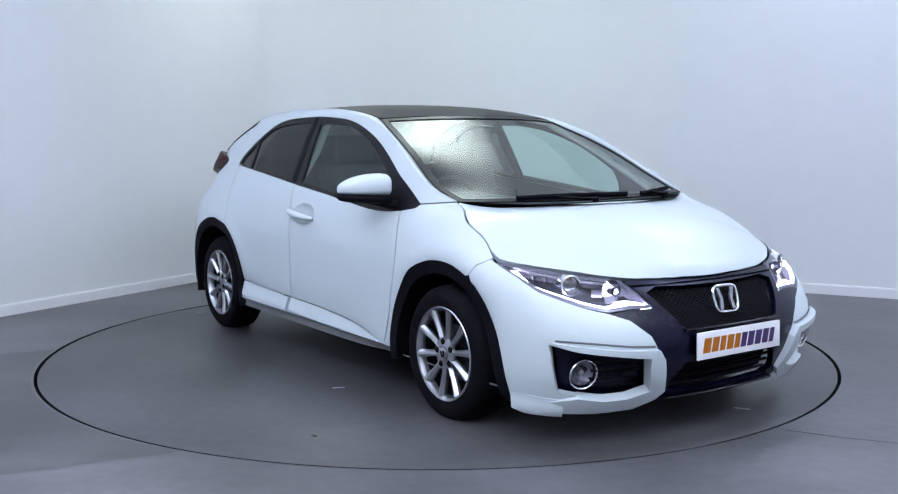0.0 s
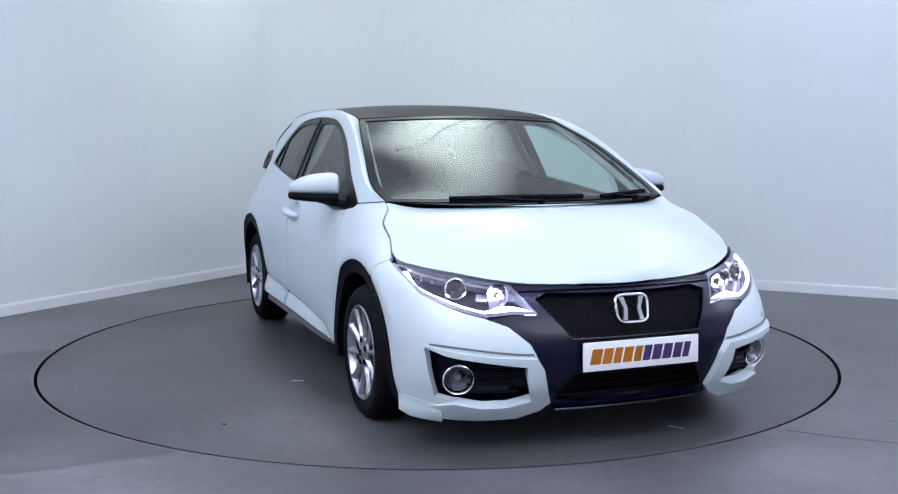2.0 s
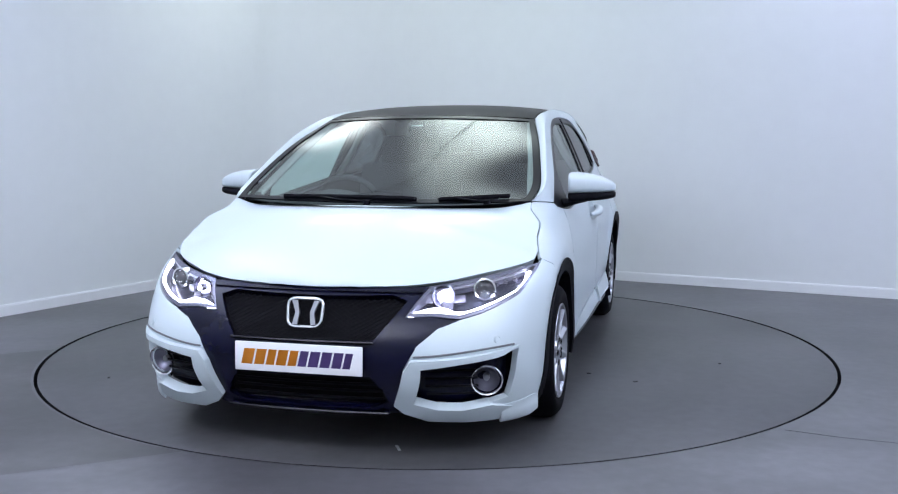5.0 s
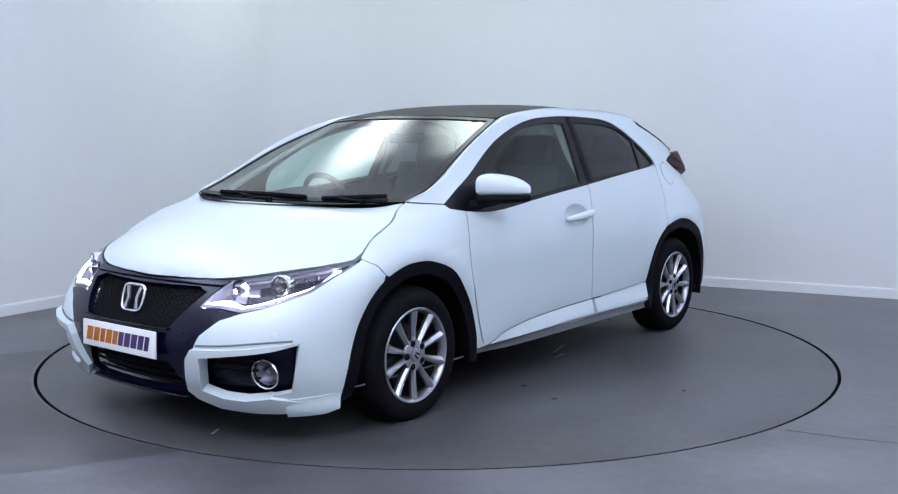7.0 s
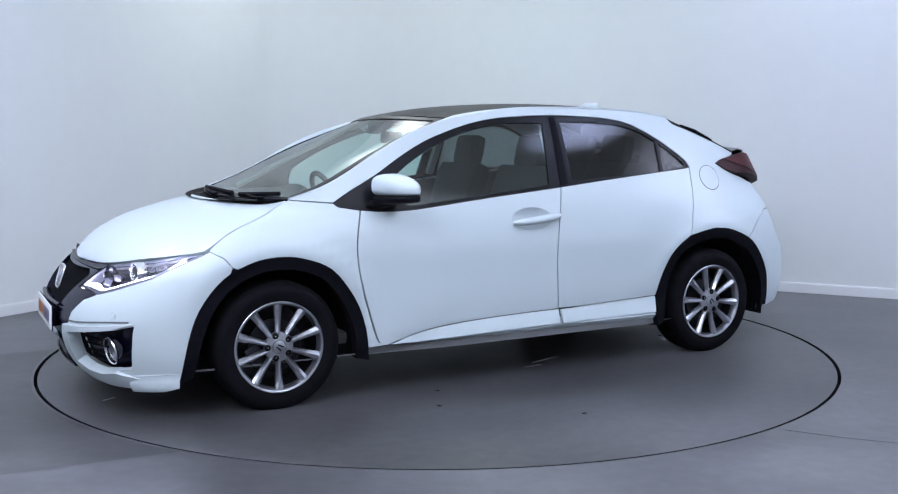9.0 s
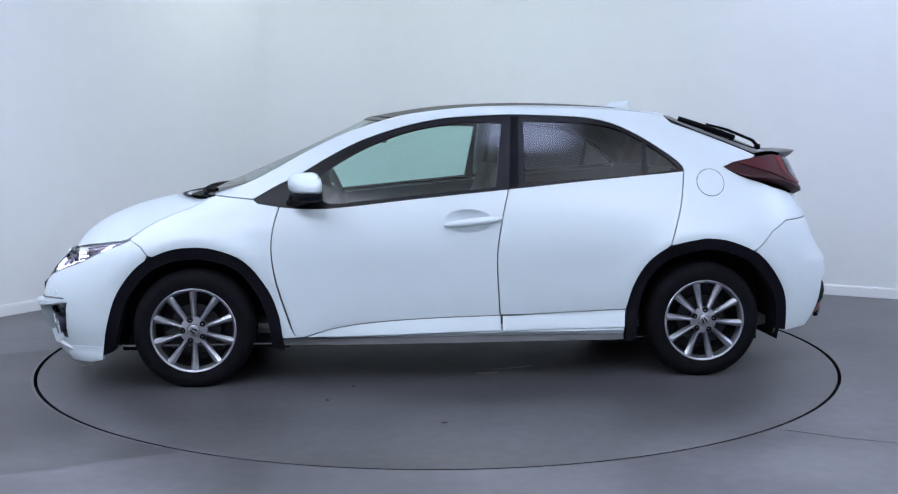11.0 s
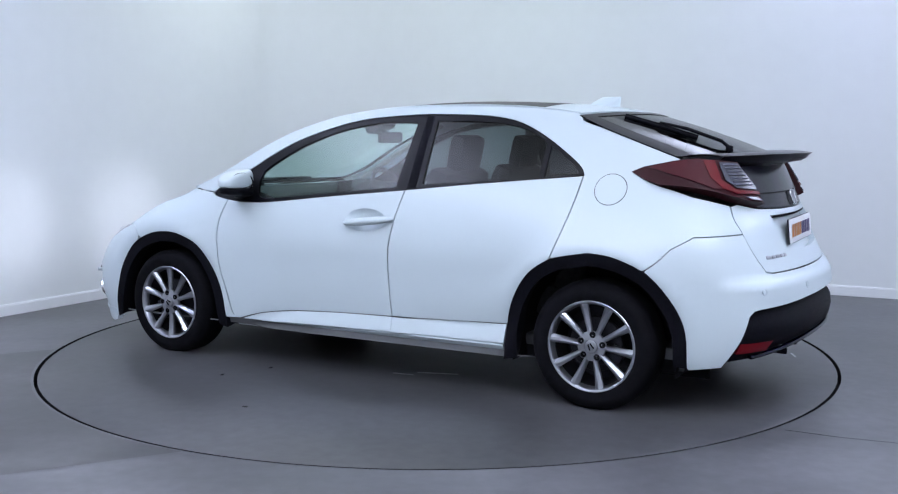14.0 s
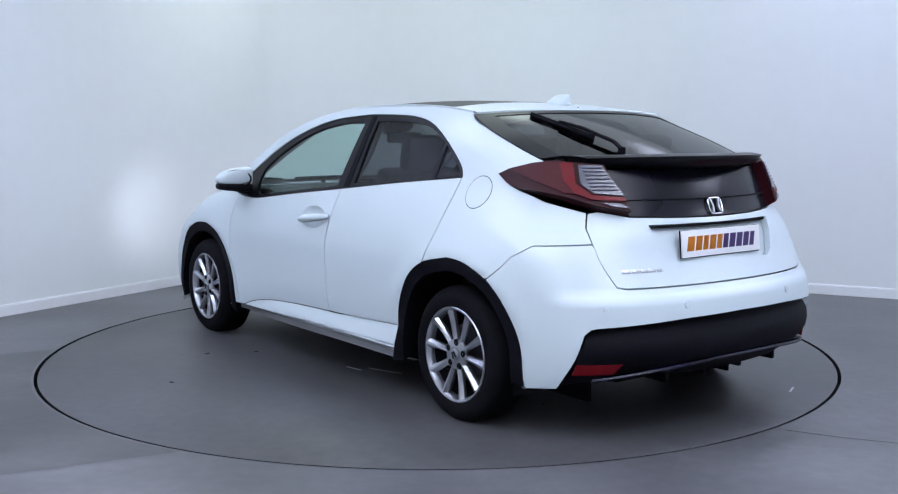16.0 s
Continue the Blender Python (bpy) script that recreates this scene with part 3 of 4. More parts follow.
def mirror(s):
    """A door mirror on a black foot."""
    def pod(z_low, z_top, shrink):
        """Loft from the inner end to the rounded outer tip; z_low and z_top run with t."""
        bm = bmesh.new()
        rings = []
        for t in (0, .015, .06, .2, .36, .52, .68, .82, .91, .965, .992):
            k = (1 - max(0, (t - .55) / .45) ** 2.6) ** .5 * (1 - .12 * (1 - min(1, t / .06)) ** 2) * shrink
            lo, hi = z_low(t), z_top(t)
            mid, half = (lo + hi) / 2, (hi - lo) / 2
            ring = []
            for i in range(28):
                a = i * math.tau / 28
                ca, sa = math.cos(a), math.sin(a)
                sx = .112 - .03 * t if ca > 0 else .046
                x = .716 - .03 * t + math.copysign(abs(ca) ** .75, ca) * sx * k
                z = mid + math.copysign(abs(sa) ** .62, sa) * half * (k ** .5)
                ring.append(bm.verts.new((x, (.842 + .222 * t) * s, z)))
            rings.append(ring)
        for u, v in zip(rings, rings[1:]):
            for i in range(28):
                bm.faces.new((u[i], u[(i + 1) % 28], v[(i + 1) % 28], v[i]))
        bm.faces.new(rings[0])
        bm.faces.new(rings[-1])
        return bm
    shell = part("mirror", pod(lambda t: .953 + .012 * t, lambda t: 1.066 - .050 * t ** 2.4, 1.0), WHITE, car, "white door mirror with a black underside")
    part("mirror_base", pod(lambda t: .914 + .020 * t, lambda t: .972 + .006 * t, .965), PLAST, shell, "matt black mirror underside")
    part("mirror_foot", tube([(.80, .80 * s, .915), (.775, .84 * s, .918), (.745, .88 * s, .925), (.73, .92 * s, .935)], [.045, .036, .028, .03], 12, .55), PLAST, shell, "black mirror foot")
    bm = bmesh.new()
    bmesh.ops.create_circle(bm, segments=24, radius=1, cap_ends=True)
    for v in bm.verts:
        a = v.co.copy()
        v.co = Vector((.672 - .004, (.945 + a.x * .084) * s, .995 + a.y * .050))
    part("mirror_glass", bm, CHROME, shell, "mirror glass")
    part("mirror_rim", lathe([(.93, 0), (1.06, 0), (1.06, .25), (.93, .25)], 24, Matrix.Translation((.666, .945 * s, .995)) @ Matrix.Rotation(math.pi / 2, 4, "Y") @ Matrix.Diagonal((.052, .087, .05, 1))), PLAST, shell)


# front end, left half outlines
HL = [(.839, .727), (.782, .720), (.622, .687), (.459, .661), (.428, .614), (.396, .561), (.492, .562), (.597, .552), (.673, .571), (.795, .628), (.826, .683)]
FOG = [(.806, .428), (.748, .408), (.600, .390), (.464, .374), (.462, .342), (.428, .232), (.515, .203), (.605, .199), (.765, .232), (.796, .344)]


def front_end(s):
    o = YF((.838, .722), (.822, .680), (.792, .624), (.672, .566), (.597, .546), (.523, .518), (.451, .454), (.407, .367), (.360, .222), (.393, .190), (.471, .155), (.612, .146), (.761, .145), (.81, .150))
    o += X((1.74, .158)) + X(*[p for p in AF if p[0] > 1.512]) + X((1.5095, .6655), (1.5445, .7095), (1.592, .7365))
    fog = YF(*FOG)
    cheek = panel("front_bumper", car, WHITE, flank, [o, fog], side=s, step=.035, thick=.03, label="white front bumper corner")
    bracket = YF((.810, .440), (.590, .411), (.432, .404), (.403, .367), (.355, .222), (.388, .187), (.471, .152), (.612, .143), (.785, .146), (.780, .190), (.700, .216), (.605, .199), (.515, .204), (.430, .232), (.464, .338), (.466, .376), (.600, .392), (.748, .412))
    def bracket_form(w, z):
        q, n = surface_normal(flank, w, z)
        return q + n * .028 * (1 - ramp(q.y, .70, .83)) * (.35 + .65 * ramp(z, .16, .30))
    panel("bumper_bracket", cheek, WHITE, bracket_form, [bracket], off=.002, thick=.045, side=s, step=.02, label="white bracket-shaped blade round the fog lamp")
    # the ledge's shadow line, drawn as a thin grey bar
    run = []
    for i in range(15):
        y = .790 - .350 * i / 14
        p, n = surface_normal(flank, *at_yf(y, .409 + .030 * ramp(y, .43, .81) + .006))
        p = p + n * .001
        run.append((p.x, p.y * s, p.z))
    part("blade_shade_line", tube(run, .0042, 6), SEAM, cheek, "thin grey bar drawn as the shadow line over the blade")
    spat = X((1.741, .152), (1.739, .205)) + YF((.84, .212), (.742, .200), (.722, .140), (.81, .141))
    def spat_form(w, z):
        q, n = surface_normal(flank, w, z)
        return q + n * .020 * (1 - ramp(z, .140, .208))
    panel("bumper_spat", cheek, WHITE, spat_form, [spat], off=.002, thick=.03, side=s, step=.025, label="white flared foot of the bumper corner")
    panel("fog_recess", cheek, NAVY, flank, [YF((.80, .44), (.46, .42), (.43, .21), (.60, .18), (.77, .21))], off=-.055, rim=False, side=s, label="dark fog lamp recess")
    for k in range(4):
        z = .255 + k * .033
        p = [front(phi_front(y, z), z) + Vector((-.035, 0, 0)) for y in (.47, .52, .57, .62, .66)]
        part("grille_slat", tube([(q.x, q.y * s, q.z) for q in p], .008, 6, .6), PLAST, cheek)
    c, n = surface_normal(front, phi_front(.695, .311), .311)
    m = Matrix.Translation((c.x - .018, c.y * s, c.z)) @ Vector((n.x * 1.6, n.y * s * .6, n.z)).to_track_quat("Z", "Y").to_matrix().to_4x4()
    fog_lamp = part("fog_lamp", lathe([(.059, -.004), (.063, .004), (.061, .009), (.057, .006), (.056, -.002)], 36, m), CHROME, car, "round fog lamp with a chrome ring")
    part("lens", lathe([(.051, -.004), (.035, -.001), (0, .0)], 28, m), LENS, fog_lamp, "clear lens")
    part("reflector", lathe([(.051, -.006), (.038, -.03), (.018, -.042), (0, -.042)], 28, m), BEZEL, fog_lamp, "bright reflector")
    part("bulb_shield", lathe([(0, -.014), (.012, -.016), (.014, -.04)], 16, m), ALLOY, fog_lamp)
    q, n = surface_normal(front, phi_front(.735, .470), .470)
    m = Matrix.Translation((q.x, q.y * s, q.z)) @ Vector((n.x, n.y * s, n.z)).to_track_quat("Z", "Y").to_matrix().to_4x4()
    part("parking_sensor", lathe([(.0145, -.002), (.0145, .002), (.012, .0022), (.0115, .0006), (.010, .0022), (0, .003)], 20, m), WHITE, cheek, "round parking sensor")

    # headlamp
    hl = YF(*HL)
    lamp = panel("headlight", car, LAMPDARK, flank, [hl], off=-.055, rim=False, side=s, step=.035, label="lit headlamp with a white LED strip")
    panel("lens", lamp, LENS, flank, [hl], off=-.002, rim=False, side=s, step=.035, label="clear lens")
    panel("bezel", lamp, BEZEL, flank, [hl, YF((.826, .719), (.780, .708), (.622, .675), (.468, .650), (.440, .612), (.412, .572), (.492, .575), (.595, .566), (.668, .585), (.782, .638), (.812, .685))], off=-.004, thick=.045, side=s, step=.03)
    top = YF((.820, .722), (.780, .713), (.622, .680), (.464, .655), (.470, .648), (.622, .671), (.780, .704))
    panel("chrome_strip", lamp, REFLECTOR, flank, [top], off=-.010, thick=.008, side=s, step=.03)
    strip_top = [(.802, .702), (.801, .674), (.779, .642), (.668, .593), (.590, .576), (.530, .592), (.470, .588), (.412, .572)]
    strip_low = [(.404, .561), (.470, .562), (.530, .564), (.592, .554), (.672, .574), (.790, .628), (.818, .672), (.816, .704)]
    panel("led_strip", lamp, DRL, flank, [YF(*(bend(strip_top, 3) + bend(strip_low, 3)))], off=-.008, thick=.012, side=s, step=.02, label="glowing white LED strip")
    for y, z, r, mat, nm in ((.660, .645, .038, CHROME, "projector"), (.515, .622, .044, LAMPDARK, "reflector_bowl")):
        c = front(phi_front(y, z), z)
        m = Matrix.Translation((c.x - .040, c.y * s, c.z)) @ Vector((1, .25 * s, .05)).to_track_quat("Z", "Y").to_matrix().to_4x4()
        if nm == "projector":
            pr = part(nm, lathe([(r + .006, -.03), (r + .006, .012), (r, .014), (r - .004, .004), (r - .004, -.005)], 28, m), mat, lamp, "chrome-ringed projector")
            part("projector_lens", lathe([(r - .004, .004), (r * .6, .016), (0, .022)], 24, m), LENS, pr)
            part("projector_bowl", lathe([(r - .006, -.004), (.012, -.02), (0, -.02)], 20, m), DARKMETAL, pr)
        else:
            bowl = part(nm, lathe([(r, .012), (r * .8, -.012), (r * .35, -.026), (0, -.026)], 24, m @ Matrix.Diagonal((1, 1.05, 1, 1))), mat, lamp, "faceted bright bowl")
            # tube and tiny emitter are added to throw a narrow beam on the wall
            t = Matrix.Translation(m.translation) @ Vector((1, .02 * s, .0)).to_track_quat("Z", "Y").to_matrix().to_4x4()
            part("beam_collimator", lathe([(.012, .034), (.012, -.004), (.014, -.006), (.015, .034)], 20, t), PLAST, bowl, "added dark tube that narrows the beam")
            part("lit_core", lathe([(.006, .0), (0, .0)], 16, t), BEAM, bowl, "lit lamp core")
    for k, (y, z, tilt) in enumerate(((.470, .638, .5), (.455, .612, -.2), (.560, .650, .7), (.575, .612, .1), (.490, .648, .3), (.535, .590, -.4))):
        c = front(phi_front(y, z), z)
        part("reflector_facet", box(.004, .045, .030, Matrix.Translation((c.x - .046, c.y * s, c.z)) @ Matrix.Rotation(tilt, 4, "Y") @ Matrix.Rotation(.5 * s, 4, "Z"), .001), BEZEL, lamp)
    for k in range(3):
        z = .672 - .007 * k
        c = front(phi_front(.760 - k * .030, z), z)
        part("lamp_cell", box(.012, .016, .016, Matrix.Translation((c.x - .040, c.y * s, c.z)), .003), LAMPDARK, lamp)


def nose_mask():
    half = [nf(*p) for p in ((0, .649), (.149, .650), (.331, .655), (.457, .658), (.426, .612), (.393, .557), (.492, .557), (.594, .544), (.519, .515), (.447, .452), (.403, .365), (.356, .222), (.382, .186), (.30, .172), (.15, .165), (0, .162))]
    up = [nf(*p) for p in ((0, .624), (.20, .627), (.33, .632), (.392, .612), (.340, .54), (.290, .474), (.15, .470), (0, .470))]
    lo = [nf(*p) for p in ((0, .328), (.272, .332), (.325, .26), (.335, .225), (.27, .203), (0, .196))]
    mask = panel("grille_surround", car, NAVY, nose, [both(half), both(up), both(lo)], step=.035, thick=.03, label="dark blue-black grille surround")
    panel("grille_back", mask, GAP, nose, [both([nf(*p) for p in ((0, .635), (.40, .635), (.34, .46), (0, .46))])], off=-.05, rim=False)
    panel("grille_back", mask, GAP, nose, [both([nf(*p) for p in ((0, .335), (.36, .335), (.36, .19), (0, .185))])], off=-.07, rim=False)
    bm = bmesh.new()
    hole = both(up)
    for sgn in (1, -1):
        for k in range(-26, 27):
            run = []
            for i in range(60):
                z = .465 + i * .0028
                a = k * .026 + sgn * (z - .55) * 1.7
                if inside((a, z), hole):
                    p, n = surface_normal(nose, a, z)
                    run.append(p - n * .022)
            if len(run) > 3:
                tube(run[::3] + [run[-1]], .0026, 4, 1, bm)
    part("grille_mesh", bm, GAP, mask, "fine black diamond mesh", smooth=False)
    for k in range(4):
        z = .222 + k * .030
        pts = []
        for i in range(-10, 11):
            p, n = surface_normal(nose, i / 10 * nf(.31, z)[0], z)
            pts.append(p - n * .030)
        part("grille_slat", tube(pts, .009, 6, .7), PLAST, mask, "black horizontal slat")
    pts = []
    for i in range(-12, 13):
        p, n = surface_normal(nose, i / 12 * nf(.292, .466)[0], .466)
        pts.append(p + n * .006)
    part("grille_lip", tube(pts, .011, 8, .6), GLOSS, mask, "gloss lip under the grille")
    pts = []
    for i in range(-12, 13):
        p, n = surface_normal(nose, i / 12 * nf(.33, .186)[0], .186)
        pts.append(p + n * .010)
    part("chin_lip", tube(pts, .010, 8, .6), GLOSS, mask, "gloss chin lip")
    pts = []
    for i in range(-14, 15):
        p, n = surface_normal(nose, i / 14 * nf(.44, .640)[0], .640)
        pts.append(p + n * .002)
    part("upper_bar", tube(pts, .007, 6, .5), GLOSS, mask, "gloss upper grille bar")
    return mask


def emblem(name, parent, m, w, h):
    """A plain chrome ring of rounded-square form with two flared bars in it."""
    bm = bmesh.new()
    loop = []
    for k in range(40):
        a = k * math.tau / 40
        cx, cy = math.cos(a), math.sin(a)
        x = math.copysign(abs(cx) ** .45, cx) * w / 2
        y = math.copysign(abs(cy) ** .45, cy) * h / 2
        loop.append(m @ Vector((x * (1 + .10 * y / h), y, .006)))
    tube(loop + loop[:2], w * .045, 8, 1, bm)
    ob = part(name, bm, CHROME, parent, "chrome emblem")
    for sgn in (1, -1):
        bm = bmesh.new()
        vs = []
        for z in (.002, .011):
            for y, x0, x1 in ((-h * .42, .20, .34), (0, .15, .27), (h * .42, .25, .40)):
                vs.append([bm.verts.new(m @ Vector((x * w * sgn, y, z))) for x in (x0, x1)])
        for a, b in ((0, 1), (1, 2)):
            bm.faces.new((vs[3 + a][0], vs[3 + a][1], vs[3 + b][1], vs[3 + b][0]))
            bm.faces.new((vs[a][1], vs[3 + a][1], vs[3 + b][1], vs[b][1]))
            bm.faces.new((vs[a][0], vs[b][0], vs[3 + b][0], vs[3 + a][0]))
        part("bar", bm, ALLOY, ob, smooth=False)
    return ob


def number_plate(m, parent):
    plate = part("number_plate", box(.52, .112, .010, m, .003), PLATE, parent, "white plate with orange and purple bars")
    part("plate_edge", box(.524, .116, .006, m @ Matrix.Translation((0, -.001, -.005))), NAVY, plate)
    wid = (.052, .047, .040, .047, .040, .040, .046, .046, .044, .036)
    x = -.228
    for k, w in enumerate(wid):
        q = m @ Matrix.Translation((x + w / 2 - .002, 0, .0055))
        bm = bmesh.new()
        sl = .014
        vs = [bm.verts.new(q @ Vector(c)) for c in ((-w / 2 + .003 - sl / 2, -.030, 0), (w / 2 - .003 - sl / 2, -.030, 0), (w / 2 - .003 + sl / 2, .030, 0), (-w / 2 + .003 + sl / 2, .030, 0))]
        bm.faces.new(vs)
        bmesh.ops.solidify(bm, geom=bm.faces[:], thickness=.0012)
        part("bar", bm, ORANGE if k < 5 else PURPLE, plate, smooth=False)
        x += w + .0015
    return plate


def hood_edge(x):
    if x < 1.585:
        z = curve(x, (1.0, 1.2, 1.3, 1.4, 1.5, 1.585), (1.02, .947, .896, .857, .811, .756))
        return flank(x, z).y - .002, z
    z = curve(x, (1.585, 1.60, 1.69, 1.845, 1.941, 1.99, 2.019, 2.032), (.756, .745, .724, .697, .672, .660, .655, .654))
    y = curve(x, (1.585, 1.60, 1.69, 1.845, 1.941, 1.99, 2.019, 2.032), (.822, .818, .770, .622, .472, .331, .149, .0))
    return max(y, .001), z


def hood_top(x):
    return curve(x, (1.0, 1.12, 1.3, 1.42, 1.5, 1.6, 1.75, 1.85, 1.924, 1.98, 2.015, 2.032), (.968, .958, .944, .931, .918, .897, .855, .813, .770, .725, .690, .660))


def hood(x, y):
    ye, ze = hood_edge(min(x, 2.031))
    zt = hood_top(x)
    return Vector((x, y, zt - (zt - ze) * min(1.2, abs(y) / ye) ** 2.3))


# windscreen, by its edge and its centre line
def screen(u, v):
    e = Vector((curve(v, (0, .2, .5, 1), (1.195, 1.03, .72, .300)), curve(v, (0, .2, .5, 1), (.724, .736, .683, .588)), curve(v, (0, .2, .5, 1), (.946, 1.006, 1.162, 1.328))))
    c = Vector((curve(v, (0, .5, 1), (1.335, .865, .415)), 0, curve(v, (0, .5, 1), (.938, 1.140, 1.350))))
    k = abs(u) ** 2.2
    return Vector((c.x + (e.x - c.x) * k, e.y * u, c.z + (e.z - c.z) * k))


def roof_mid(x):
    return curve(x, (-1.32, -1.2, -1.095, -.93, -.764, -.433, -.267, -.10, .065, .232, .42), (1.343, 1.374, 1.392, 1.410, 1.420, 1.431, 1.429, 1.422, 1.409, 1.386, 1.352))


def roof(x, u):
    ye = curve(x, (-1.32, -1.1, -.8, -.3, .1, .30), (.60, .605, .600, .590, .580, .583))
    ze = curve(x, (-1.32, -1.135, -1.0, -.8, -.402, -.105, .191, .30, .42), (1.325, 1.350, 1.368, 1.386, 1.396, 1.388, 1.356, 1.335, 1.31))
    return Vector((x, ye * u, roof_mid(x) - (roof_mid(x) - ze) * abs(u) ** 2.4))


def roof_front(u):
    return .300 + (.415 - .300) * (1 - abs(u) ** 2.2)


def backlight(u, v):
    e = Vector((curve(v, (0, .33, .66, 1), (-1.135, -1.275, -1.425, -1.610)), curve(v, (0, .33, .66, 1), (.632, .660, .672, .662)), curve(v, (0, .33, .66, 1), (1.338, 1.277, 1.220, 1.149))))
    c = Vector((curve(v, (0, .33, .66, 1), (-1.250, -1.45, -1.66, -1.875)), 0, curve(v, (0, .33, .66, 1), (1.362, 1.305, 1.235, 1.155))))
    k = abs(u) ** 2.3
    return Vector((c.x + (e.x - c.x) * k, e.y * u, c.z + (e.z - c.z) * k))


def top_panels():
    # bonnet
    back = [(1.412, 0), (1.407, .15), (1.382, .32), (1.337, .47), (1.276, .60), (1.224, .69)]
    o = [(x, y) for x, y in bend(back, 3)]
    for i in range(24):
        x = 1.205 + (2.030 - 1.205) * (1 - (1 - i / 23) ** 1.6)
        o.append((x, hood_edge(x)[0] - .001))
    o = o + [(x, -y) for x, y in reversed(o) if y > 1e-3]
    panel("bonnet", car, WHITE, hood, [o], step=.045, thick=.03, label="white bonnet")
    # cowl
    def cowl(u, v):
        a = screen(u * 1.02, 0) + Vector((-.02, 0, -.012))
        b = Vector((1.462 - .262 * abs(u) ** 2.3, .728 * u, .930 + .018 * abs(u) ** 2))
        return a + (b - a) * v + Vector((0, 0, -.006 * math.sin(math.pi * v)))
    sheet("cowl", car, PLAST, cowl, 30, 4, -1, 1, label="matt black scuttle panel")
    # windscreen with its black border
    ws = sheet("windscreen", car, CLEAR, screen, 30, 16, -.98, .98, .02, .985, label="raked windscreen, clear glass")
    lift = Vector((.002, 0, .004))
    for sgn in for_each_side:
        sheet("screen_border", ws, BORDER, lambda u, v: screen(u, v) + lift, 4, 18, sgn * .955, sgn * 1.0, 0, 1, thick=.006)
    sheet("screen_border", ws, BORDER, lambda u, v: screen(u, v) + lift, 24, 2, -.96, .96, .965, 1.0, thick=.006)
    sheet("screen_border", ws, BORDER, lambda u, v: screen(u, v) + lift, 24, 2, -.96, .96, -.01, .035, thick=.006)
    # roof
    def roof_at(u, v):
        x0 = roof_front(u) - .012
        return roof(x0 + (-.915 - x0) * v, u)
    rg = sheet("roof_panel", car, ROOFGLASS, roof_at, 24, 24, -1, 1, label="smoked glass roof", thick=.01)
    def roof_back(u, v):
        x1 = -1.235 + .105 * abs(u) ** 2.3
        return roof(-.923 + (x1 + .923) * v, u)
    sheet("roof_skin", car, WHITE, roof_back, 20, 8, -1, 1, label="white rear roof strip", thick=.01)
    # rail from the side pressing to the roof and the screen
    for s in for_each_side:
        def rail(t, k):
            x, z = RAIL[0][0] + (RAIL[-1][0] - RAIL[0][0]) * t, RAIL[-1][1]
            for (xa, za), (xb, zb) in zip(RAIL, RAIL[1:]):
                if xb <= x <= xa:
                    z = za + (zb - za) * (x - xa) / (xb - xa)
            a = flank(x, z)
            if x > .30:
                lo, hi = 0.0, 1.0
                for _ in range(24):
                    mid = (lo + hi) / 2
                    if screen(1, mid).x > x:
                        lo = mid
                    else:
                        hi = mid
                b = screen(1, lo) + Vector((0, .004, -.004))
            else:
                b = roof(x, 1.0) + Vector((0, .004, -.004))
            return a + (b - a) * k + Vector((0, .006, .010)) * math.sin(math.pi * k)
        sheet("roof_rail", car, WHITE, rail, 60, 6, side=s, label="white roof rail")
    # rear screen
    rs = sheet("rear_window", car, REARGLASS, backlight, 28, 14, -.99, .99, 0, 1, label="smoked raked rear window")
    for sgn in for_each_side:
        sheet("screen_border", rs, BORDER, lambda u, v: backlight(u, v) + Vector((0, 0, .003)), 3, 14, sgn * .88, sgn * 1.0, 0, 1, thick=.005)
    sheet("screen_border", rs, BORDER, lambda u, v: backlight(u, v) + Vector((0, 0, .003)), 20, 2, -.9, .9, 0, .07, thick=.005)
    # shark fin
    bm = bmesh.new()
    rings = []
    for i in range(9):
        t = i / 8
        x0, x1 = -.925 - .085 * t ** 1.4, -1.105 - .006 * t
        hw = .030 * (1 - t) ** .6 + .004
        z = 1.395 + .052 * t
        rings.append([bm.verts.new((x0 + (x1 - x0) * (.5 - .5 * math.cos(a)), hw * math.sin(a), z)) for a in [k * math.tau / 16 for k in range(16)]])
    for u, v in zip(rings, rings[1:]):
        for k in range(16):
            bm.faces.new((u[k], u[(k + 1) % 16], v[(k + 1) % 16], v[k]))
    bm.faces.new(rings[-1])
    part("aerial", bm, WHITE, car, "white shark-fin aerial")
    part("washer_jet", lathe([(.008, 0), (.006, .010), (0, .012)], 12, Matrix.Translation((-1.16, 0, 1.372))), PLAST, car)


def wiper(name, arm, blade, mat=PLAST, thick=1.0):
    w = part(name, tube(arm, [.011 * thick] * (len(arm) - 1) + [.007 * thick], 8, .6), mat, car, "black wiper arm and blade")
    part("blade", tube(blade, .008 * thick, 6, 1.4), mat, w)
    part("pivot", lathe([(.017, -.02), (.017, .006), (.010, .010), (0, .010)], 14, Matrix.Translation(arm[0])), mat, w)


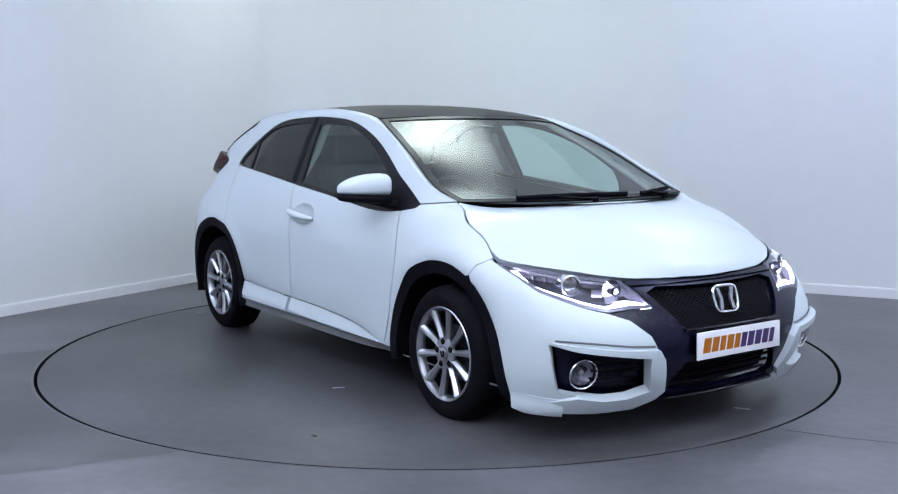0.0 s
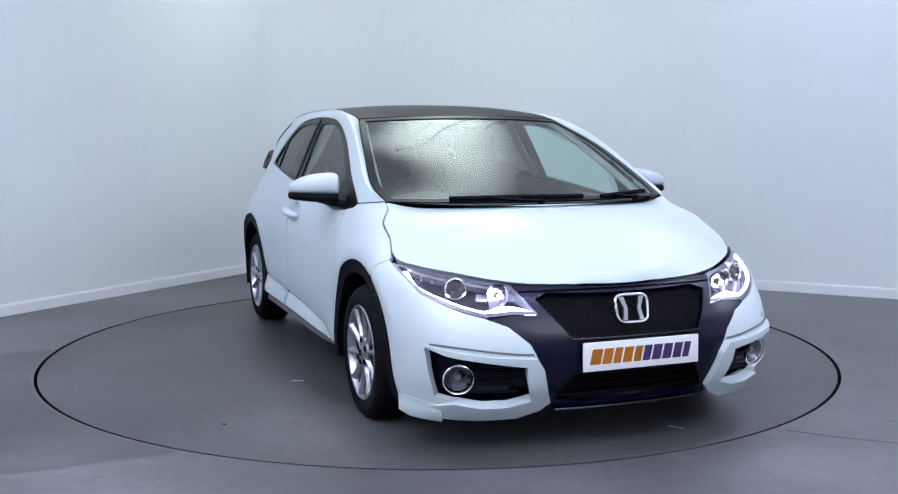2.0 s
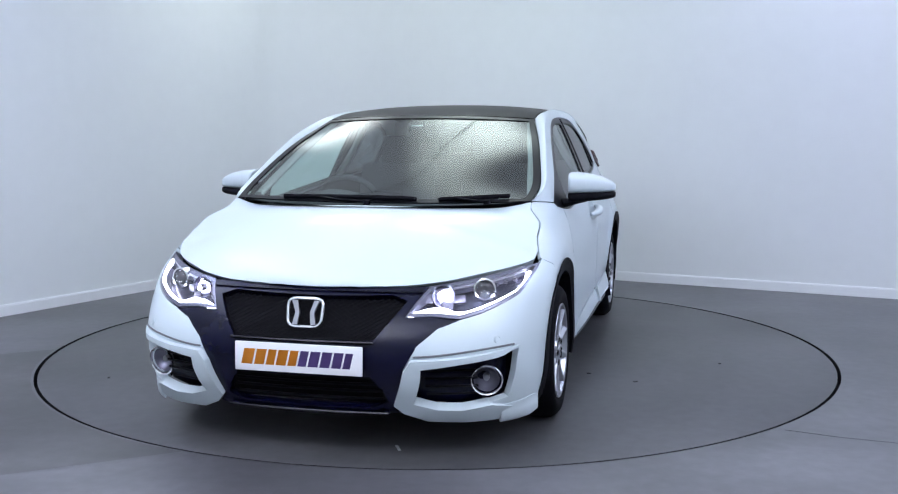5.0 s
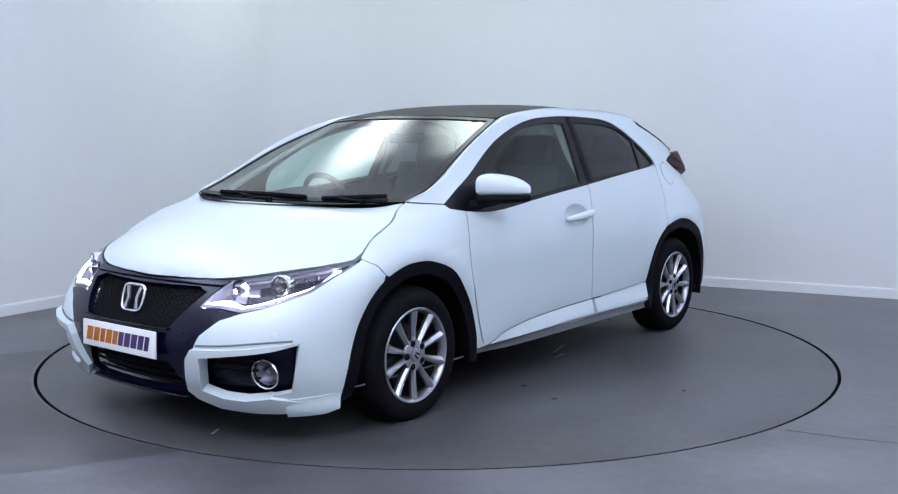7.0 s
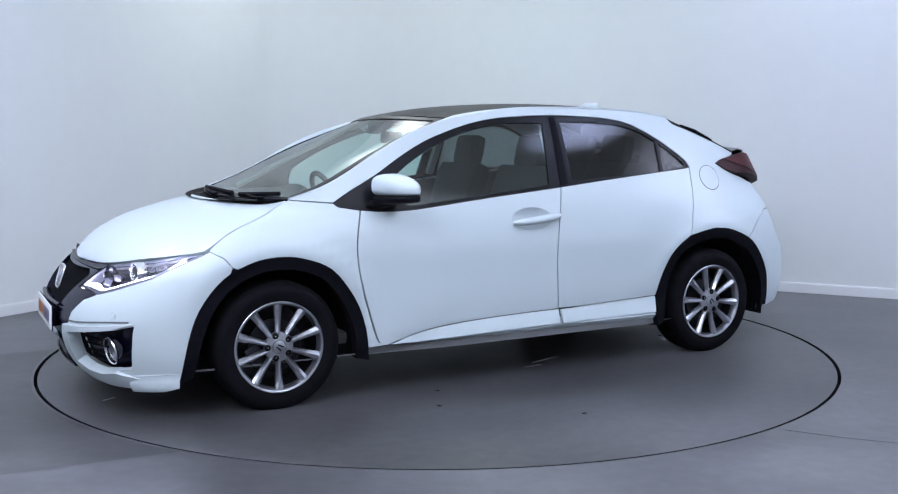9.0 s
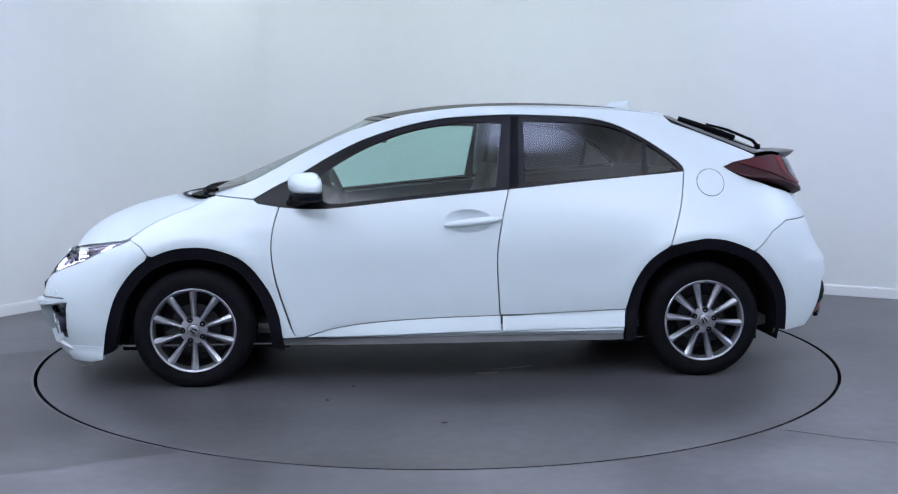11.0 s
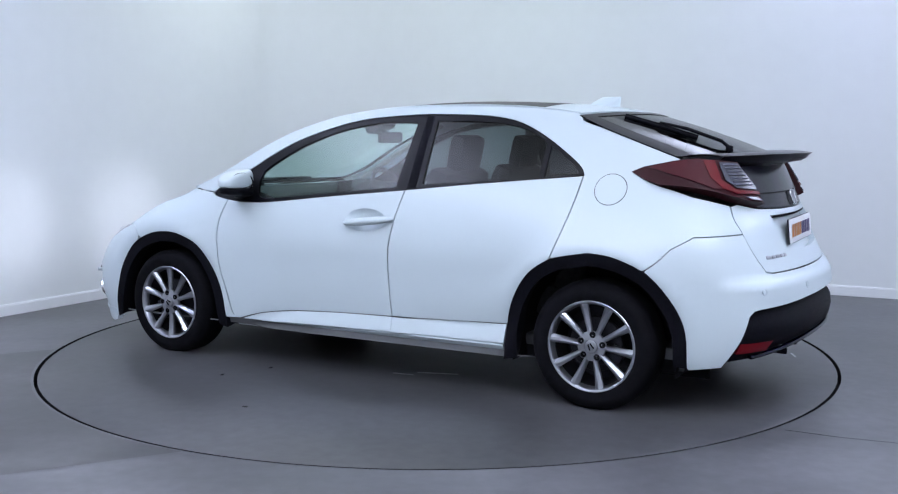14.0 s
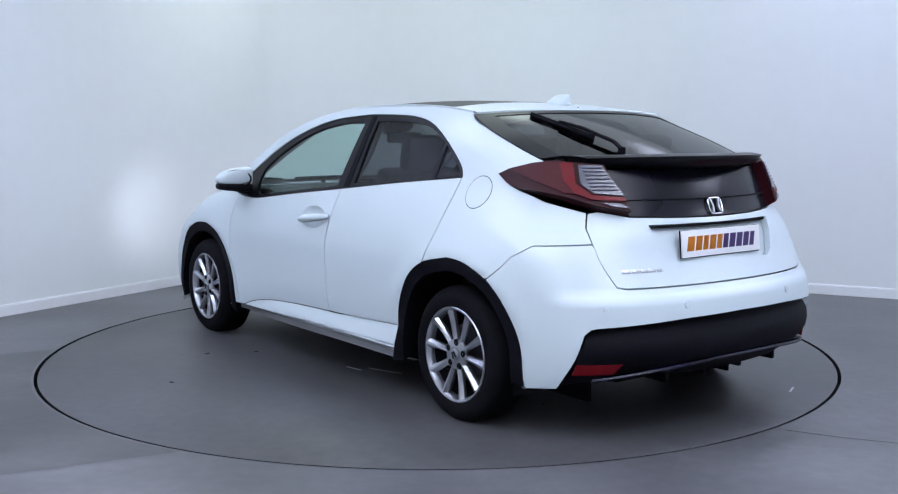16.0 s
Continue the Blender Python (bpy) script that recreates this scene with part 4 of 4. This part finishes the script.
def rear_end():
    up = Vector((0, 0, 1))
    # spoiler wing
    def wing(u, v):
        lead = backlight(u * .99, 1.0)
        back = Vector((-2.068 + .27 * abs(u) ** 2.1, .565 * u, 1.162 - .010 * abs(u) ** 3))
        top = lead + (back - lead) * min(v, .5) * 2 + up * .012 * math.sin(math.pi * min(v, .5) * 2)
        if v <= .5:
            return top
        under = Vector((-1.885 + .22 * abs(u) ** 2.6, .610 * u, 1.100))
        k = (v - .5) * 2
        return back + (under - back) * k - up * .018 * math.sin(math.pi * min(1, k * 1.4))
    sp = sheet("spoiler", car, BORDER, wing, 36, 16, -1, 1, label="gloss black rear spoiler")
    sheet("brake_light", sp, DARKRED, lambda u, v: wing(u, .56 + .10 * v) + Vector((-.004, 0, -.002)), 10, 2, -.32, .32, label="dark red high brake light")
    # lower dark panel
    half = [nr(0, 1.104), nr(.488, 1.104), nr(.462, .920), nr(.25, .911), nr(0, .908)]
    lower_panel = panel("lower_window", car, GLOSS, tail, [both(half)], off=.002, thick=.02, step=.04, label="gloss black panel under the spoiler")
    seam = []
    for i in range(-12, 13):
        p, n = surface_normal(tail, i / 12 * nr(.47, .978)[0], .978 + .004 * abs(i) / 12)
        seam.append(p + n * .002)
    part("panel_seam", tube(seam, .004, 6, .8), PLAST, lower_panel)
    # tailgate
    half = [nr(*p) for p in ((0, .902), (.25, .905), (.462, .914), (.575, .938), (.611, .931), (.642, .875), (.643, .792), (.605, .653), (.57, .646), (0, .646))]
    hole = [nr(*p) for p in ((0, .882), (.392, .884), (.345, .745), (.30, .722), (0, .716))]
    gate = panel("tailgate", car, WHITE, tail, [both(half), both(hole)], step=.035, thick=.028, label="white tailgate")
    panel("plate_recess", gate, WHITE, tail, [both([nr(*p) for p in ((0, .90), (.42, .90), (.36, .70), (0, .70))])], off=-.030, rim=False, label="recess for the number plate")
    pts = []
    for i in range(-10, 11):
        p, n = surface_normal(tail, i / 10 * nr(.38, .880)[0], .880)
        pts.append(p - n * .012)
    part("release_bar", tube(pts, .010, 6, .6), GAP, gate, "dark release strip")
    m = Matrix.Translation((-2.034, 0, .800)) @ Vector((-1, 0, .10)).to_track_quat("Z", "Y").to_matrix().to_4x4()
    number_plate(m, car)
    p, n = surface_normal(tail, 0, .944)
    emblem("emblem", car, Matrix.Translation(p + n * .006) @ n.to_track_quat("Z", "Y").to_matrix().to_4x4(), .085, .070)
    for k, (y, w) in enumerate(((.560, .030), (.520, .024), (.482, .030), (.444, .024), (.412, .018))):
        p, n = surface_normal(tail, nr(y - .01, .708)[0], .708)
        part("script_bar", box(w * 1.25, .015, .003, Matrix.Translation(p + n * .002) @ n.to_track_quat("Z", "Y").to_matrix().to_4x4(), .001), ALLOY, gate, "small silver script bar")
    # bumper
    half = [nr(*p) for p in ((0, .640), (.57, .640), (.608, .648), (.644, .795), (.650, .812))]
    half += [rx_(*p) for p in ((-1.737, .804), (-1.652, .753), (-1.549, .656))]
    half += [rx_(*p) for p in AR if p[0] < -1.56]
    half += [rx_(-1.742, .232)] + [nr(*p) for p in ((.79, .248), (.760, .368), (.735, .470), (.715, .492), (.69, .497), (.32, .518), (0, .523))]
    def bumper_form(a, z):
        q, n = surface_normal(tail, a, z)
        return q + n * .020 * (1 - ramp(z, .590, .638)) * ramp(-q.x, 1.80, 1.98)
    bump = panel("rear_bumper", car, WHITE, bumper_form, [both(half)], step=.04, thick=.03, label="white rear bumper")
    half = [nr(*p) for p in ((0, .517), (.32, .512), (.69, .491), (.710, .486), (.729, .468), (.755, .368), (.782, .262), (.61, .262), (.50, .31), (.30, .27), (0, .265))]
    def diffuser_form(a, z):
        q, n = surface_normal(tail, a, z)
        return q + n * (.016 - .036 * ramp(z, .420, .515) - .04 * (1 - ramp(z, .27, .38))) * ramp(-q.x, 1.80, 1.98)
    dif = panel("diffuser", car, PLAST, diffuser_form, [both(half)], off=-.004, step=.04, thick=.05, label="matt black lower bumper")
    for s in for_each_side:
        panel("reflector", dif, BRIGHTRED, flank, [YR((.755, .350), (.602, .352), (.632, .312), (.762, .306))], off=.004, side=s, label="red bumper reflector")
        for y in (.665, .33):
            p, n = surface_normal(bumper_form, nr(y, .568)[0], .568)
            q = Vector((p.x, p.y * s, p.z))
            m = Matrix.Translation(q) @ Vector((n.x, n.y * s, n.z)).to_track_quat("Z", "Y").to_matrix().to_4x4()
            part("parking_sensor", lathe([(.0145, -.002), (.0145, .002), (.012, .0022), (.0115, .0006), (.010, .0022), (0, .003)], 20, m), WHITE, bump)
    for y in (-.36, -.12, .12, .36):
        part("fin", box(.14, .022, .035, Matrix.Translation((-1.99, y, .262)), .006), PLAST, dif)
    part("diffuser_lip", tube([tuple(tail(nr(.70 * i / 12, .30)[0], .335 - .05 * (abs(i) / 12) ** 2)) for i in range(-12, 13)], .014, 8, .7), NAVY, dif)
    # tail pipe
    part("tail_pipe", lathe([(.030, -.12), (.030, .05), (.027, .05), (.027, -.12)], 24, Matrix.Translation((-1.93, -.46, .262)) @ Matrix.Rotation(-math.pi / 2, 4, "Y")), CHROME, car, "chrome tail pipe")
    # lamps
    def proud(w, z):
        p, n = surface_normal(flank, w, z)
        return p + n * .042 * ramp(-p.x, 1.42, 1.72)
    for s in for_each_side:
        o = X((-1.427, 1.083), (-1.48, 1.104), (-1.60, 1.121), (-1.677, 1.125)) + YR((.59, 1.117), (.505, 1.106), (.468, .921), (.579, .945), (.654, .978)) + X((-1.564, 1.020),)
        lamp = panel("tail_light", car, DARKRED, proud, [o], off=.004, thick=.05, step=.035, side=s, label="dark red wrap-round tail lamp")
        panel("red_band", lamp, RED, proud, [X((-1.50, 1.100), (-1.60, 1.115), (-1.677, 1.119)) + YR((.60, 1.112), (.625, 1.02), (.60, .985), (.655, .99)) + X((-1.60, 1.06),)], off=.010, thick=.004, step=.03, side=s, label="red lamp band")
        panel("bright_band", lamp, BRIGHTRED, proud, [YR((.622, 1.114), (.592, 1.112), (.612, 1.03), (.585, .985), (.478, .976), (.474, .962), (.590, .966), (.628, .99), (.638, 1.04))], off=.012, thick=.004, step=.025, side=s, label="bright red light guide")
        panel("clear_cell", lamp, FROST, proud, [YR((.582, 1.104), (.515, 1.100), (.478, .985), (.575, .992), (.600, 1.03))], off=.011, thick=.004, step=.03, side=s, label="ribbed clear cell")
        for k in range(7):
            z = 1.091 - .0145 * k
            run = []
            for i in range(6):
                y0 = .487 + (z - .985) * .30
                p, n = surface_normal(proud, *at_yr(y0 + (.578 - y0) * i / 5, z))
                p = p + n * .0145
                run.append((p.x, p.y * s, p.z))
            part("rib", tube(run, .0024, 5), BEZEL, lamp, "clear moulded rib")
        panel("clear_cell", lamp, FROST, proud, [YR((.560, .953), (.500, .951), (.475, .930), (.530, .938))], off=.011, thick=.004, step=.03, side=s, label="clear reversing cell")
    cx, cz = -1.344, 1.003
    for r, off, mat, nm in ((.0755, .0006, GAP, "flap_gap"), (.0725, .0016, WHITE, "fuel_flap")):
        panel(nm, car, mat, flank, [[(cx + r * math.cos(k * math.tau / 40), cz + r * .93 * math.sin(k * math.tau / 40)) for k in range(40)]], off=off, thick=.001, step=.03, label="round white fuel flap" if r < .074 else "")


def wheel(x, s, lean):
    """An alloy wheel with ten slim spokes; its local z axis is the axle, pointing outwards."""
    out, high = (.882, .289) if x > 0 else (.868, .294)
    m = Matrix.Translation((x, out * s, high)) @ Matrix.Rotation(-s * math.pi / 2, 4, "X")
    tyre_profile = [(.205, -.012), (.212, -.002), (.222, .001), (.245, .006), (.268, .004), (.285, -.010), (.297, -.028), (.301, -.045), (.302, -.10), (.301, -.155), (.295, -.175), (.27, -.195), (.21, -.19)]
    hub = part("wheel", lathe([(.062, -.03), (.070, -.018), (.067, -.010), (.034, -.005), (.030, -.010), (.030, -.02)], 40, m), ALLOY, car, "silver ten-spoke alloy wheel")
    tyre = lathe(tyre_profile, 72, m)
    part("tyre", tyre, RUBBER, hub, "black road tyre")
    part("rim", lathe([(.208, -.004), (.211, .000), (.208, .003), (.200, .000), (.194, -.012), (.190, -.03), (.184, -.10), (.18, -.17)], 72, m), ALLOY, hub, "polished rim lip")
    part("barrel", lathe([(.189, -.035), (.183, -.10), (.178, -.16), (0, -.165)], 40, m), DARKMETAL, hub, "shadowed inner barrel")
    part("brake_disc", lathe([(.03, -.07), (.125, -.07), (.128, -.074), (.128, -.09), (.03, -.09)], 40, m), DARKMETAL, hub, "steel brake disc")
    part("caliper", box(.07, .12, .05, m @ Matrix.Rotation(.5 if x > 0 else 2.6, 4, "Z") @ Matrix.Translation((.105, 0, -.078)), .012), DARKMETAL, hub)
    for k in range(10):
        a = lean + k * math.tau / 10
        r = m @ Matrix.Rotation(a, 4, "Z")
        bm = bmesh.new()
        rings = []
        for t in (0, .25, .5, .75, 1.0):
            d = .046 + (.198 - .046) * t
            w = .0105 + .0095 * t ** 1.4
            z = -.010 + .010 * t - .004 * math.sin(math.pi * t)
            rings.append([bm.verts.new(r @ Vector(c)) for c in ((d, -w, z - .026), (d, -w, z - .011), (d, -w * .45, z + .001), (d, w * .15, z + .003), (d, w, z - .011), (d, w, z - .026))])
        for u, v in zip(rings, rings[1:]):
            for i in range(6):
                bm.faces.new((u[i], u[(i + 1) % 6], v[(i + 1) % 6], v[i]))
        part("spoke", bm, ALLOY, hub, smooth=False)
    for k in range(5):
        a = lean + .31 + k * math.tau / 5
        q = m @ Matrix.Rotation(a, 4, "Z") @ Matrix.Translation((.054, 0, -.008))
        nut = part("lug_nut", lathe([(.0145, -.01), (.0145, .002), (.010, .006), (.006, .006), (.005, .000), (0, .000)], 12, q), GAP, hub, "dark wheel nut")
        part("seat_ring", lathe([(.014, -.004), (.018, .002), (.019, -.006)], 16, q), ALLOY, hub)
    cap = part("centre_cap", lathe([(.031, -.012), (.029, -.002), (.022, .001), (0, .002)], 28, m), ALLOY, hub, "silver centre cap")
    for sg in (1, -1):
        part("cap_bar", box(.006, .028, .004, m @ Matrix.Rotation(lean, 4, "Z") @ Matrix.Translation((sg * .008, 0, .003)) @ Matrix.Rotation(sg * -.18, 4, "Z"), .0008), GAP, cap)


def interior():
    cabin = part("cabin_floor", box(2.9, 1.40, .06, Matrix.Translation((-.25, 0, .26)), .02), TRIM, car, "dark cabin floor")
    part("underbody", box(3.3, 1.40, .07, Matrix.Translation((0, 0, .205)), .02), GAP, car, "black underbody")
    # two unseen trays added to deepen the car's shadow on the floor
    part("shade_tray", box(.36, .92, .03, Matrix.Translation((1.74, 0, .180)), .01), GAP, car, "unseen black tray added to block light under the nose")
    part("shade_tray", box(.40, 1.10, .03, Matrix.Translation((-1.76, 0, .265)), .01), GAP, car, "unseen black tray added to block light under the tail")
    part("engine_bay", box(.75, 1.10, .38, Matrix.Translation((1.55, 0, .42)), .05), GAP, car)
    part("boot_floor", box(.75, 1.20, .40, Matrix.Translation((-1.60, 0, .50)), .05), GAP, car)
    for hx in (1.297, -1.297):
        for s in for_each_side:
            bm = bmesh.new()
            r0 = None
            for k in range(21):
                a = -.24 + (math.pi + .48) * k / 20
                r = [bm.verts.new((hx + .402 * math.cos(a), y * s, .285 + .402 * math.sin(a))) for y in (.868, .40)]
                if r0:
                    bm.faces.new((r0[0], r[0], r[1], r0[1]))
                r0 = r
            part("wheel_arch_liner", bm, GAP, car, "black wheel arch liner")
            part("liner_wall", box(.88, .012, .57, Matrix.Translation((hx, .47 * s, .395)), .004), GAP, car)
    # dashboard
    def dash(u, v):
        prof = ((1.28, .925), (1.08, .935), (.86, .930), (.74, .905), (.68, .84), (.70, .70), (.78, .50))
        i = min(int(v * 6), 5)
        t = v * 6 - i
        a, b = prof[i], prof[i + 1]
        hood_bump = .055 * math.exp(-((u + .52) / .26) ** 2) * math.exp(-((v - .45) / .16) ** 2)
        return Vector((a[0] + (b[0] - a[0]) * t - .22 * abs(u) ** 3 * (1 - v), .72 * u, a[1] + (b[1] - a[1]) * t + hood_bump))
    d = sheet("dashboard", car, SEAT, dash, 28, 18, -1, 1, label="charcoal dashboard")
    part("air_vent", box(.03, .16, .07, Matrix.Translation((.695, .02, .80)), .01), GLOSS, d)
    part("display", box(.02, .15, .07, Matrix.Translation((.74, -.1, .93)), .008), GLOSS, d)
    # steering wheel on the right-hand side
    c, ax = Vector((.575, -.370, .865)), Vector((-.92, 0, .40))
    m = Matrix.Translation(c) @ ax.to_track_quat("Z", "Y").to_matrix().to_4x4()
    bm = bmesh.new()
    ring = [m @ Vector((.178 * math.cos(k * math.tau / 36), .178 * math.sin(k * math.tau / 36), 0)) for k in range(38)]
    tube(ring, .0155, 8, 1, bm)
    sw = part("steering_wheel", bm, SEAT, car, "black three-spoke steering wheel")
    part("horn_pad", lathe([(0, .02), (.045, .018), (.065, 0), (.05, -.05), (.03, -.16)], 24, m), SEAT, sw)
    for a in (0, math.pi, -math.pi / 2):
        part("wheel_spoke", tube([m @ Vector((.05 * math.cos(a), .05 * math.sin(a), 0)), m @ Vector((.172 * math.cos(a), .172 * math.sin(a), 0))], .016, 8, .6), SEAT, sw)
    # seats
    def seat(x, y, w):
        def back(u, v):
            ww = w * (1 - .12 * v - .10 * max(0, v - .8) * 4)
            return Vector((x - .30 - .21 * v + .035 * (1 - u * u) * -1, y + u * ww, .48 + .60 * v))
        bm = box(.50, w * 2, .16, Matrix.Translation((x - .02, y, .46)) @ Matrix.Rotation(-.12, 4, "Y"), .05)
        st = part("seat", bm, SEAT, car, "charcoal cloth seat with a headrest")
        bm = box(.13, w * 2, .62, Matrix.Translation((x - .36, y, .78)) @ Matrix.Rotation(-.33, 4, "Y"), .055)
        part("backrest", bm, SEAT, st)
        bm = box(.09, .26, .19, Matrix.Translation((x - .485, y, 1.155)) @ Matrix.Rotation(-.22, 4, "Y"), .04)
        part("headrest", bm, SEAT, st)
        for k in (-.05, .05):
            part("headrest_post", tube([(x - .455, y + k, 1.02), (x - .48, y + k, 1.10)], .006, 6), CHROME, st)
    for y in (.37, -.37):
        seat(.10, y, .25)
    for y in (.40, 0, -.40):
        seat(-.78, y, .21)
    part("rear_shelf", box(.42, 1.15, .02, Matrix.Translation((-1.45, 0, .99)), .005), SEAT, car)
    # headlining and pillars
    sheet("headlining", car, HEADLINING, lambda u, v: roof(.28 - 1.36 * v, u * .97) - Vector((0, 0, .028)), 12, 12, -1, 1, label="pale headlining")
    for s in for_each_side:
        part("pillar_trim", tube([(-.30, .765 * s, 1.0), (-.30, .665 * s, 1.15), (-.31, .58 * s, 1.33)], .032, 8, .7), HEADLINING, car)
        part("pillar_trim", tube([(1.02, .70 * s, .95), (.66, .64 * s, 1.14), (.30, .57 * s, 1.315)], .024, 8, .7), HEADLINING, car)
        part("pillar_trim", tube([(-1.30, .66 * s, 1.02), (-1.22, .62 * s, 1.17), (-1.05, .56 * s, 1.33)], .06, 8, .6), HEADLINING, car)
        panel("door_card", car, TRIM, flank, [[(.82, .88), (.82, .40), (-.84, .40), (-.92, .72), (-1.16, .80), (-1.18, 1.03), (-.28, .965), (.3, .905)]], off=-.07, rim=False, side=s, step=.1)
    pod = part("sensor_pod", box(.12, .17, .055, Matrix.Translation((.40, 0, 1.300)) @ Matrix.Rotation(.42, 4, "Y"), .02), SEAT, car, "black camera pod at the screen top")
    part("pod_window", box(.02, .07, .03, Matrix.Translation((.475, -.02, 1.287)) @ Matrix.Rotation(.42, 4, "Y"), .006), CHROME, pod)
    mir = part("rear_view_mirror", box(.03, .24, .065, Matrix.Translation((.33, 0, 1.235)) @ Matrix.Rotation(-.1, 4, "Y"), .014), SEAT, car, "black interior mirror")
    part("mirror_stem", tube([(.40, 0, 1.30), (.345, 0, 1.245)], .010, 8), SEAT, mir)


for s in for_each_side:
    door = white_panels(s)
    door_handle(s, door)
    mirror(s)
    front_end(s)
nose_mask()
emblem("emblem", car, Matrix.Translation((2.112, 0, .562)) @ Vector((1, 0, .30)).to_track_quat("Z", "Y").to_matrix().to_4x4(), .142, .112)
number_plate(Matrix.Translation((2.196, 0, .400)) @ Vector((1, 0, .03)).to_track_quat("Z", "Y").to_matrix().to_4x4(), car)
part("plate_holder", box(.03, .46, .09, Matrix.Translation((2.178, 0, .400)), .008), PLAST, car)
top_panels()
rear_end()
def on_screen(u, v, h):
    return screen(u, v) + Vector((.35, 0, .94)) * h


wiper("wiper", [on_screen(-.02 - .08 * k, -.045 + .014 * k, .006 + .004 * k) for k in range(5)], [on_screen(-.62 + .115 * k, .020 + .012 * math.sin(k * .39), .014) for k in range(9)])
wiper("wiper", [on_screen(.74 - .05 * k, -.03 + .012 * k, .006 + .004 * k) for k in range(5)], [on_screen(.44 + .07 * k, .012 + .006 * k, .014) for k in range(7)])
def on_backlight(u, v, h):
    return backlight(u, v) + Vector((-.3, 0, .95)) * h


wiper("rear_wiper", [on_backlight(*q) for q in ((.50, .90, .012), (.515, .84, .030), (.555, .60, .034), (.59, .40, .026))], [on_backlight(.530 + .018 * k, .68 - .092 * k, .008) for k in range(7)], thick=1.3)
for x in (1.297, -1.297):
    for s in for_each_side:
        wheel(x, s, (.9425 if s > 0 else .17) if x > 0 else .5236)
interior()


# ---- what moves ----
TURN = (304.3, 303.28, 300.59, 296.52, 290.65, 284.89, 278.71, 272.98, 266.84, 261.06, 255.05, 249.1, 243.1, 237.15, 231.21, 225.41, 219.22, 213.54, 207.34,
        201.55, 195.8, 190.05, 184.3, 178.55, 172.8, 167.33, 161.41, 155.96, 149.97, 144.37, 138.41, 132.73, 126.68)


def motions():
    rows = [(k * .5, pose(0, 0, 0, 0, 0, a) @ pose(-.0124, .0253, 0)) for k, a in enumerate(TURN)]
    walk(car, rows)
    walk(turntable, [(k * .5, pose(0, 0, 0, 0, 0, a)) for k, a in enumerate(TURN)])


motions()
